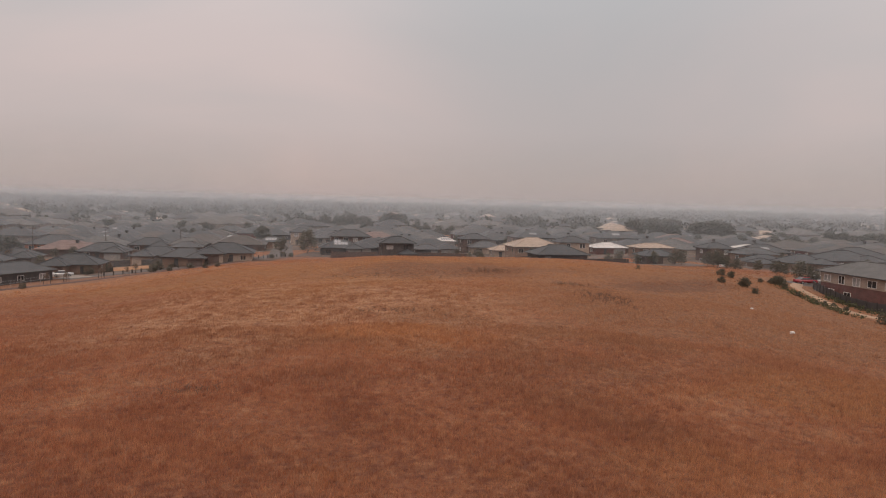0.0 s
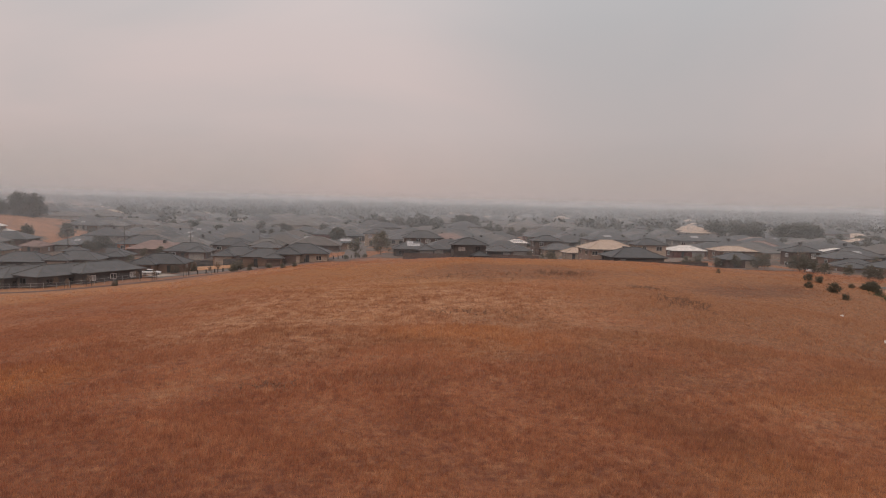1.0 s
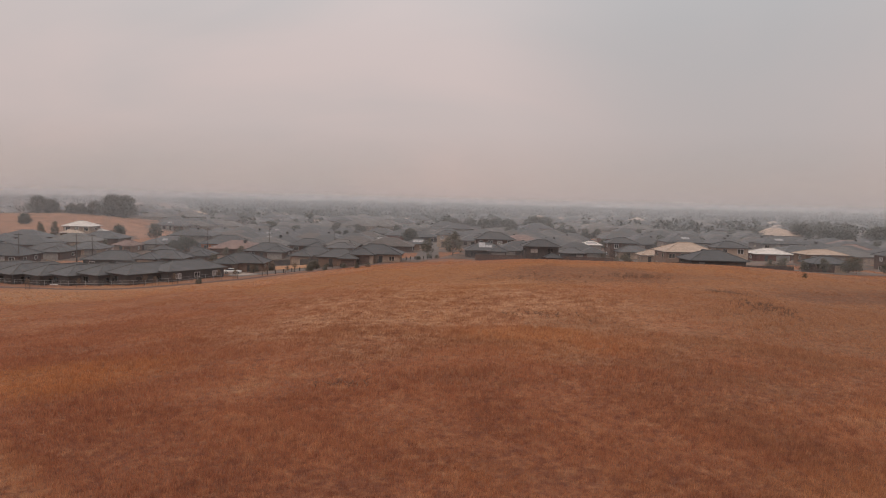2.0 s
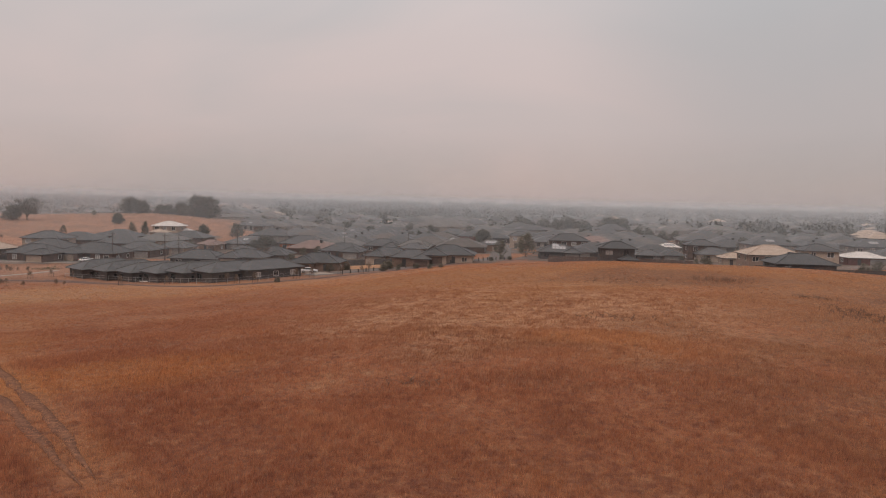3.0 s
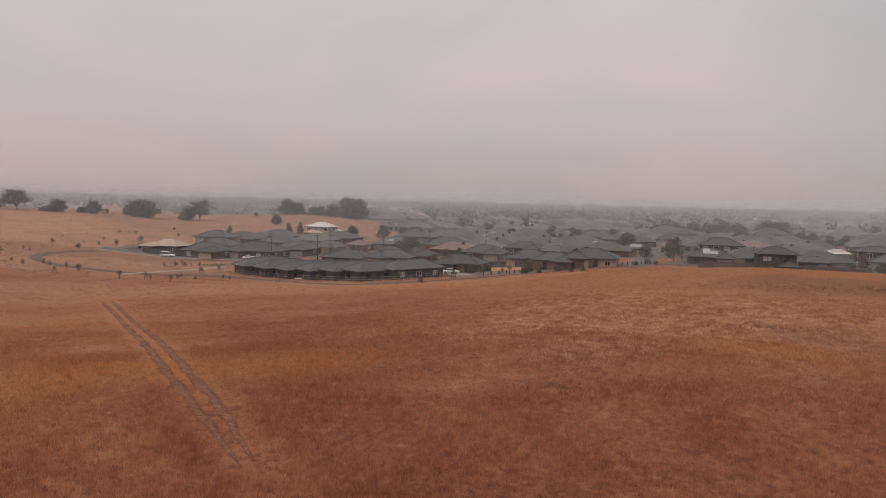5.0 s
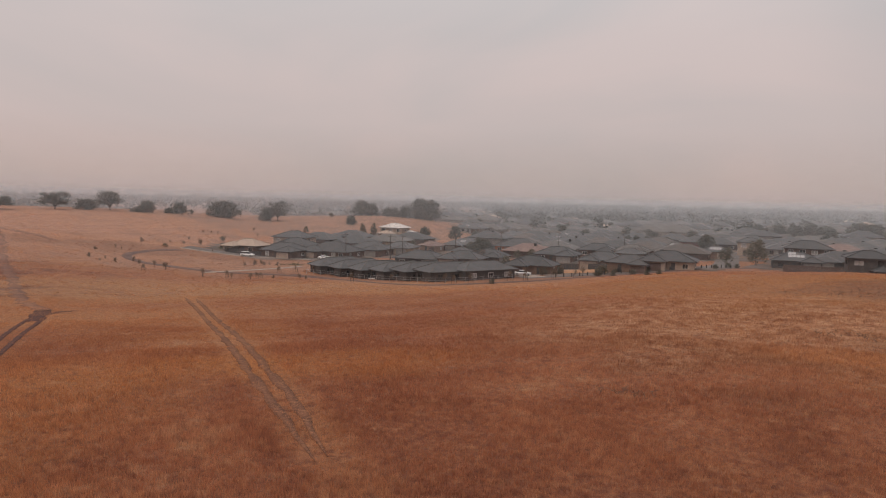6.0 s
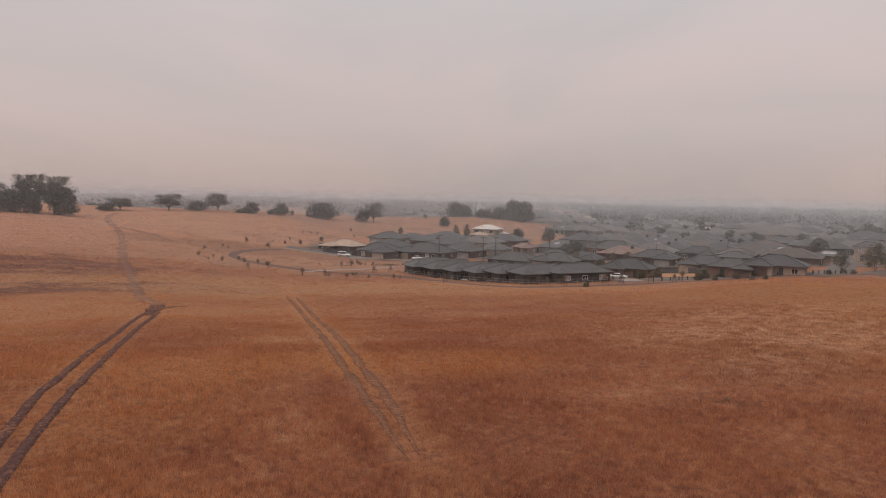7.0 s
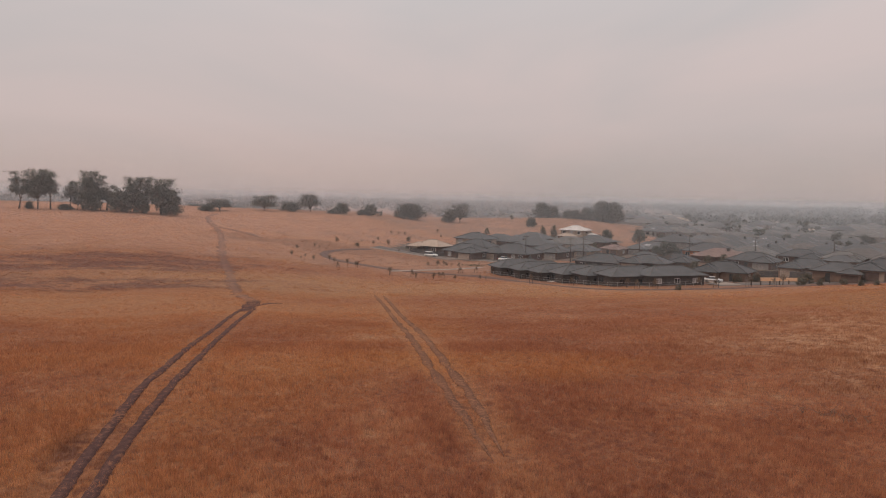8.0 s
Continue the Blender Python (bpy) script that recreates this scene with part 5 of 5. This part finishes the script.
for x, y in ((-152.0, 185.0), (-149.0, 188.0), (-150.0, 222.0), (-138.0, 236.0), (-160.0, 265.0), (-120.0, 250.0), (-100.0, 268.0)):
    copy_thing(PPOLE, pose(x, y, gz(x, y), 0, 0, 30))


# ---- cars ----
PAINT_WHITE = worn("white_car_paint", (0.78, 0.77, 0.77), 0.25, 0.8, 0.05, 0.6)
PAINT_SILVER = worn("silver_car_paint", (0.55, 0.54, 0.55), 0.28, 0.8, 0.06, 0.6, 0.4)
PAINT_RED = worn("dark_red_car_paint", (0.25, 0.02, 0.03), 0.25, 0.8, 0.08, 0.6)
PAINT_DARK = worn("dark_grey_car_paint", (0.05, 0.05, 0.055), 0.25, 0.8, 0.08, 0.6)
RUBBER = worn("tyre_rubber", (0.02, 0.02, 0.02), 0.85, 2.0, 0.2)
LIGHT_CLEAR = worn("headlight_glass", (0.7, 0.7, 0.7), 0.1, 2.0, 0.05, 0.8)
LIGHT_RED = worn("tail_light_glass", (0.35, 0.02, 0.02), 0.15, 2.0, 0.05, 0.8)


def loft(bm, side, half_w, tuck):
    """A body from a side profile: two mirrored outlines, drawn in at the top."""
    zs = [z for _, z in side]
    z0, z1 = min(zs), max(zs)
    left, right = [], []
    for x, z in side:
        w = half_w * (1 - tuck * (z - z0) / (z1 - z0))
        left.append(bm.verts.new((x, w, z)))
        right.append(bm.verts.new((x, -w, z)))
    n = len(side)
    for k in range(n):
        bm.faces.new((left[k], left[(k + 1) % n], right[(k + 1) % n], right[k]))
    bm.faces.new(left[::-1])
    bm.faces.new(right)
    bmesh.ops.recalc_face_normals(bm, faces=bm.faces[:])


def car(x, y, turn, paint, label, wagon=False):
    ob = thing("car", pose(x, y, gz(x, y) + 0.16, 0, 0, turn), label, "car", "parked cars")
    top = 1.75 if wagon else 1.42
    bm = bmesh.new()
    loft(bm, [(-2.3, 0.35), (2.25, 0.35), (2.32, 0.6), (2.2, 0.82), (1.1, 0.98), (-1.6 if not wagon else -2.25, 1.0), (-2.3, 0.9)], 0.9, 0.08)
    bmesh.ops.bevel(bm, geom=bm.edges[:], offset=0.05, segments=2, affect="EDGES")
    body = part("body", bm, paint, ob, smooth=True)
    rear = [(-2.22, 0.98), (-2.1, top - 0.05)] if wagon else [(-1.75, 0.98), (-1.0, top - 0.03)]
    bm = bmesh.new()
    loft(bm, [(1.15, 0.97), (0.35, top - 0.04), rear[1], rear[0]], 0.82, 0.16)
    part("windows", bm, GLASS, body)
    bm = bmesh.new()
    loft(bm, [(0.42, top - 0.07), (0.3, top), (rear[1][0] + 0.1, top), (rear[1][0] - 0.05, top - 0.07)], 0.71, 0.05)
    part("roof", bm, paint, body)
    for wx in (1.42, -1.4):
        for wy in (0.82, -0.82):
            bm = bmesh.new()
            tube(bm, (wx, wy - 0.11, 0.33), (wx, wy + 0.11, 0.33), 0.33, 0.33, 14)
            wheel = part("wheel", bm, RUBBER, ob)
            bm = bmesh.new()
            sgn = 1 if wy > 0 else -1
            tube(bm, (wx, wy + sgn * 0.105, 0.33), (wx, wy + sgn * 0.125, 0.33), 0.21, 0.19, 10)
            part("rim", bm, STEEL, wheel)
    for wy in (0.62, -0.62):
        bm = bmesh.new()
        box(bm, 2.2, wy - 0.18, 0.66, 2.33, wy + 0.18, 0.8)
        part("headlight", bm, LIGHT_CLEAR, ob)
        bm = bmesh.new()
        box(bm, -2.36, wy - 0.18, 0.72, -2.25, wy + 0.18, 0.88)
        part("tail_light", bm, LIGHT_RED, ob)
    return ob


car(-89.5, 165.0, 25, PAINT_SILVER, "silver sedan parked on a driveway beside the end unit")
car(-192.5, 157.0, 30, PAINT_WHITE, "white four-wheel-drive wagon parked at the kerb", True)
car(-172.0, 173.5, 80, PAINT_WHITE, "white sedan parked in a driveway")
car(-64.5, 193.5, 60, PAINT_DARK, "dark grey sedan parked at a house")
car(74.6, 141.0, 12, PAINT_RED, "dark red sedan parked at the street's end")
car(80.5, 147.0, 18, PAINT_SILVER, "silver hatchback parked behind a red car", True)
car(75.6, 185.2, 68, PAINT_WHITE, "white sedan parked by the hedge")
car(-216.0, 166.5, 70, PAINT_DARK, "dark wagon parked on the cul-de-sac", True)


# ---- hedge behind the crest ----
def hedge(x0, y0, x1, y1, height, mat, label):
    rng = np.random.default_rng(int(abs(x0) * 10))
    n = int(math.hypot(x1 - x0, y1 - y0) * 2)
    t = rng.uniform(0, 1, n)
    xs, ys = x0 + (x1 - x0) * t + rng.normal(0, 0.5, n), y0 + (y1 - y0) * t + rng.normal(0, 0.5, n)
    pts = np.stack([xs, ys, ground_z(xs, ys) + rng.uniform(0.2, height, n)], 1)
    v, f = leaves(rng, [tuple(p) for p in pts], 40 if height > 1 else 20, 0.17, 0.35)
    tagged(new("hedge", leaf_mesh("hedge", v, f, mat)), label, "hedge")


hedge(72.5, 191.0, 82.0, 185.0, 2.4, LEAF_BROWN, "dense brownish hedge beside the street behind the crest")
hedge(56.6, 92.0, 57.6, 116.0, 0.3, LEAF_GREEN, "low green planting strip beside the gravel path")
hedge(63.4, 97.0, 65.2, 116.0, 0.3, LEAF_GREEN, "low green planting strip along the dark fence")
hedge(-214.0, 161.0, -204.0, 172.0, 0.4, LEAF_GREEN, "low green shrubs behind the cul-de-sac")
hedge(-165.6, 147.1, -161.2, 151.9, 0.3, LEAF_GREEN, "low green planting beside the concrete footpath")


# ---- dry scrub on the crest ----
def dry_scrub(x, y, rx, ry, n, height, label):
    """Dead thistle stalks and twigs standing in a patch."""
    rng = random.Random(int(x * 5 + y))
    bm = bmesh.new()
    for k in range(n):
        px, py = x + rng.gauss(0, rx), y + rng.gauss(0, ry)
        z = gz(px, py)
        h = height * rng.uniform(0.5, 1.2)
        tip = Vector((px + rng.gauss(0, 0.15), py + rng.gauss(0, 0.15), z + h))
        tube(bm, (px, py, z - 0.05), tip, 0.03, 0.012, 4)
        for j in range(4):
            a = Vector((px, py, z)).lerp(tip, rng.uniform(0.35, 0.95))
            tube(bm, a, a + Vector((rng.gauss(0, 0.25), rng.gauss(0, 0.25), rng.uniform(0.05, 0.3))), 0.018, 0.006, 3)
    ob = part("dry_scrub", bm, SCRUB)
    tagged(ob, label, "scrub", kind="stuff")


SCRUB = worn("dead_purplish_stalks", (0.20, 0.125, 0.095), 0.9, 1.0, 0.3, 0.1)
dry_scrub(8.2, 108.5, 2.2, 0.6, 70, 0.6, "patch of dead dark stalks standing in the grass")
dry_scrub(-4.5, 104.0, 5.0, 3.0, 50, 0.35, "low dead stalks scattered over the crest")
dry_scrub(17.5, 94.0, 2.2, 0.9, 35, 0.35, "low dead stalks in the grass")
dry_scrub(19.5, 80.0, 1.6, 2.2, 80, 0.4, "dark low stalks in a hollow of the grass")
dry_scrub(-4.3, 69.0, 2.0, 0.9, 24, 0.2, "dark low stalks in bleached grass")
dry_scrub(-14.1, 39.3, 0.9, 0.6, 14, 0.2, "small dark weedy patch in the grass")


# ---- loose things on the field ----
def slab(x, y, w, d, h, turn, label):
    bm = bmesh.new()
    bmesh.ops.create_icosphere(bm, subdivisions=2, radius=1)
    rng = random.Random(5)
    for v in bm.verts:
        v.co = Vector((v.co.x * w, v.co.y * d, v.co.z * h)) * rng.uniform(0.85, 1.1)
    ob = part("pale_rock", bm, TRIM_WHITE)
    ob.matrix_basis = pose(x, y, gz(x, y) + h * 0.6, 0, 0, turn)
    return tagged(ob, label, "rock")


slab(35.7, 69.4, 0.32, 0.22, 0.18, 20, "pale limestone rock lying in the grass")
slab(-118.1, 136.9, 1.6, 0.25, 0.18, 20, "long pale slab lying in front of the units")
slab(39.0, 86.0, 0.3, 0.2, 0.14, 70, "small pale rock lying in the grass")


# ---- grass: blades in clumps, denser near the camera ----
def clear_spots():
    """Where no tall grass stands: houses, roads and yards."""
    out = [(o.matrix_basis.translation.x, o.matrix_basis.translation.y) for o in scene.objects if o.name.startswith("house") and o.matrix_basis.translation.length < 330]
    for o in scene.objects:
        if o.name.split(".")[0] in ("road", "driveway", "cul_de_sac", "front_path", "concrete_path", "parking", "garden_path", "vacant_lot"):
            out += [(v.co.x, v.co.y) for v in list(o.data.vertices)[2::10]]
    return out


KEEP_CLEAR = clear_spots()


def build_grass():
    rng = np.random.default_rng(11)
    ruts = np.array([(p.x, p.y) for line in RUTS for p in smooth_line(line, 0.5)])
    faint = np.array([(p.x, p.y) for line in RUTS_FAINT for p in smooth_line(line, 0.7)])
    vs = []
    for r0, r1, clumps, blades, wide, tall in ((1.5, 22.0, 5.0, 6, 0.018, 0.40), (22.0, 40.0, 36.0, 8, 0.0125, 0.26), (40.0, 62.0, 19.0, 7, 0.0175, 0.29), (62.0, 95.0, 9.5, 6, 0.022, 0.24), (95.0, 140.0, 3.4, 5, 0.045, 0.19), (140.0, 200.0, 1.0, 5, 0.12, 0.2), (200.0, 320.0, 0.26, 5, 0.18, 0.22)):
        lo, hi = (radians(-87), radians(37)) if r0 > 21 else (-math.pi, math.pi)
        area = (hi - lo) / 2 * (r1**2 - r0**2)
        n = int(area * clumps)
        r = np.sqrt(rng.uniform(r0**2, r1**2, n))
        a = rng.uniform(lo, hi, n)
        cx, cy = r * np.sin(a), r * np.cos(a)
        keep = np.ones(n, bool)
        d_main, d_faint = np.full(n, 99.0), np.full(n, 99.0)
        if r0 < 130:
            for i in range(0, n, 2000):
                q = np.stack([cx[i:i + 2000], cy[i:i + 2000]], 1)
                d1 = np.min(np.hypot(q[:, None, 0] - ruts[None, :, 0], q[:, None, 1] - ruts[None, :, 1]), 1)
                d2 = np.min(np.hypot(q[:, None, 0] - faint[None, :, 0], q[:, None, 1] - faint[None, :, 1]), 1)
                d_main[i:i + 2000], d_faint[i:i + 2000] = d1, d2
                keep[i:i + 2000] = ((d1 > 0.36) | (rng.random(len(d1)) < np.clip((d1 - 0.1) * 1.6, 0.05, 0.6))) & ((d2 > 0.3) | (rng.random(len(d2)) < 0.25))
        elif r0 > 130:
            for x, y in KEEP_CLEAR:
                keep &= np.hypot(cx - x, cy - y) > 7.0
        cx, cy = cx[keep], cy[keep]
        lush = 0.75 + 0.3 * np.sin(cx * 0.35 + 2 * np.sin(cy * 0.21)) * np.sin(cy * 0.29 + 1.7 * np.sin(cx * 0.17)) + rng.normal(0, 0.14, len(cx))
        m = len(cx) * blades
        bx = np.repeat(cx, blades) + rng.normal(0, 0.10 + r0 * 0.0014, m)
        by = np.repeat(cy, blades) + rng.normal(0, 0.10 + r0 * 0.0014, m)
        if r0 < 130:
            lush = lush * np.where(np.minimum(d_main, d_faint)[keep] < 1.1, 0.6, 1.0)
        h = tall * np.clip(np.repeat(lush, blades), 0.25, 1.5) * rng.uniform(0.6, 1.25, m)
        bz = ground_z(bx, by) - 0.03
        t = rng.uniform(0, 2 * np.pi, m)
        lean = rng.normal(0, 0.22, (m, 2)) * h[:, None] + np.array([0.10, -0.03]) * h[:, None]
        w = wide * rng.uniform(0.7, 1.4, m)
        dx, dy = np.cos(t) * w, np.sin(t) * w
        tri = np.empty((m, 3, 3))
        tri[:, 0] = np.stack([bx - dx, by - dy, bz], 1)
        tri[:, 1] = np.stack([bx + dx, by + dy, bz], 1)
        tri[:, 2] = np.stack([bx + lean[:, 0], by + lean[:, 1], bz + h], 1)
        vs.append(tri.reshape(-1, 3))
    v = np.concatenate(vs).astype(np.float32)
    n = len(v)
    me = bpy.data.meshes.new("grass")
    me.vertices.add(n)
    me.vertices.foreach_set("co", v.ravel())
    me.loops.add(n)
    me.loops.foreach_set("vertex_index", np.arange(n, dtype=np.int32))
    me.polygons.add(n // 3)
    me.polygons.foreach_set("loop_start", np.arange(0, n, 3, dtype=np.int32))
    me.materials.append(BLADE)
    me.update()
    ob = new("grass", me)
    tagged(ob, "tall dry rust-brown grass covering the hillside", "grass", kind="stuff")


build_grass()


# ---- far woods and the smoke between ----
def far_woods():
    rng = np.random.default_rng(8)
    n = 8000
    d = np.concatenate([rng.uniform(460, 1000, 2600), rng.uniform(900, 2300, n - 2600)])
    b = np.radians(rng.uniform(-95, 45, n))
    x, y = d * np.sin(b), d * np.cos(b)
    grove = np.sin(x * 0.011 + 2 * np.sin(y * 0.006)) + np.sin(y * 0.023 + 1.5 * np.sin(x * 0.009)) + 0.6 * rng.normal(0, 1, n)
    keep = ~((np.degrees(b) < -34) & (d < 760)) & ((grove > 0.30) | (d > 1500) | ((d > 850) & (grove > -0.35)))
    x, y, d = x[keep], y[keep], d[keep]
    h = rng.uniform(6, 13, len(x)) + np.clip((d - 650) / 200, 0, 7) * rng.uniform(0.4, 1.4, len(x))
    z = ground_z(x, y)
    cs = []
    lobes = 7
    for k in range(lobes):
        up = 0.34 + 0.5 * (k + 0.5) / lobes
        wide = 0.42 * math.sqrt(max(0.1, 1 - ((up - 0.45) / 0.5) ** 2))
        cs.append(np.stack([x + rng.normal(0, 0.8, len(x)) * h * wide, y + rng.normal(0, 0.8, len(x)) * h * wide, z + h * (up + rng.uniform(-0.05, 0.05, len(x)))], 1))
    c = np.concatenate(cs)
    hh = np.tile(h, lobes)
    cnt = 6
    cc = np.repeat(c, cnt, axis=0)
    s = np.repeat(hh, cnt)[:, None]
    cc = cc + rng.normal(0, 1, cc.shape) * s * np.array([0.12, 0.12, 0.07])
    a = rng.normal(0, 1, cc.shape)
    a /= np.linalg.norm(a, axis=1, keepdims=True)
    q = np.cross(a, rng.normal(0, 1, cc.shape))
    q /= np.linalg.norm(q, axis=1, keepdims=True) + 1e-9
    a, q = a * s * 0.115, q * s * 0.10
    v = np.stack([cc - a, cc + q, cc + a, cc - q], 1).reshape(-1, 3)
    ob = new("far_woods", leaf_mesh("far_woods", v, np.arange(len(v)).reshape(-1, 4), LEAF_FAR))
    tagged(ob, "hazy far belts of dark trees across the plain", "trees", kind="stuff")


far_woods()


def make_smoke():
    m = Mat("smoke", 1.0, 0.0, 0.0)
    di = m.node("ShaderNodeBsdfDiffuse", Color=(0.735, 0.778, 0.83, 1))
    tl = m.node("ShaderNodeBsdfTranslucent", Color=(0.735, 0.778, 0.83, 1))
    body = m.n.new("ShaderNodeMixShader")
    m.l.new(di.outputs[0], body.inputs[1])
    m.l.new(tl.outputs[0], body.inputs[2])
    veil = m.n.new("ShaderNodeMixShader")
    veil.inputs[0].default_value = 0.24
    clear = m.n.new("ShaderNodeBsdfTransparent")
    m.l.new(clear.outputs[0], veil.inputs[1])
    m.l.new(body.outputs[0], veil.inputs[2])
    m.l.new(veil.outputs[0], m.out.inputs[0])
    return m.m


SMOKE = make_smoke()


def smoke(radius, density, z_top):
    """Bushfire smoke drifting in a layer: fine level strands, themselves thin veils, with clear air between them, thinning out upwards, lit by the sky alone."""
    rng = np.random.default_rng(int(radius))
    gap = 0.00016 * radius
    z = np.arange(-5.0, z_top, gap)
    fade = np.clip((z_top - z) / (z_top - min(18.0, z_top * 0.5)), 0, 1)
    fade = fade * fade * (3 - 2 * fade)
    thick = gap * density * fade
    n = 24
    b = np.radians(np.linspace(-105, 60, n + 1))
    r = radius * (1 + rng.uniform(-0.012, 0.012, (len(z), 1)))
    x, y = r * np.sin(b)[None, :], r * np.cos(b)[None, :]
    lo = np.stack([x, y, np.broadcast_to((z - thick / 2)[:, None], x.shape)], 2)
    hi = np.stack([x, y, np.broadcast_to((z + thick / 2)[:, None], x.shape)], 2)
    v = np.stack([lo, hi], 2).reshape(-1, 3)
    row = np.arange(len(z))[:, None] * (n + 1) * 2
    a = row + np.arange(n)[None, :] * 2
    f = np.stack([a, a + 1, a + 3, a + 2], 2).reshape(-1, 4)
    me = bpy.data.meshes.new("smoke_haze")
    me.vertices.add(len(v))
    me.vertices.foreach_set("co", v.astype(np.float32).ravel())
    me.loops.add(f.size)
    me.loops.foreach_set("vertex_index", f.astype(np.int32).ravel())
    me.polygons.add(len(f))
    me.polygons.foreach_set("loop_start", np.arange(0, f.size, 4, dtype=np.int32))
    me.materials.append(SMOKE)
    me.update()
    tagged(new("smoke_haze", me), "thin grey bushfire smoke hanging over the plain", "smoke", kind="stuff")


for radius_, cover_, top_ in (
    (140, 0.17, 36), (200, 0.22, 39), (270, 0.27, 42), (350, 0.29, 34), (440, 0.35, 32), (540, 0.48, 31), (660, 0.68, 31),
    (830, 0.88, 31), (1050, 0.92, 32), (1330, 0.95, 33), (1700, 0.95, 35), (2150, 0.95, 37),
):
    smoke(radius_, cover_, top_)
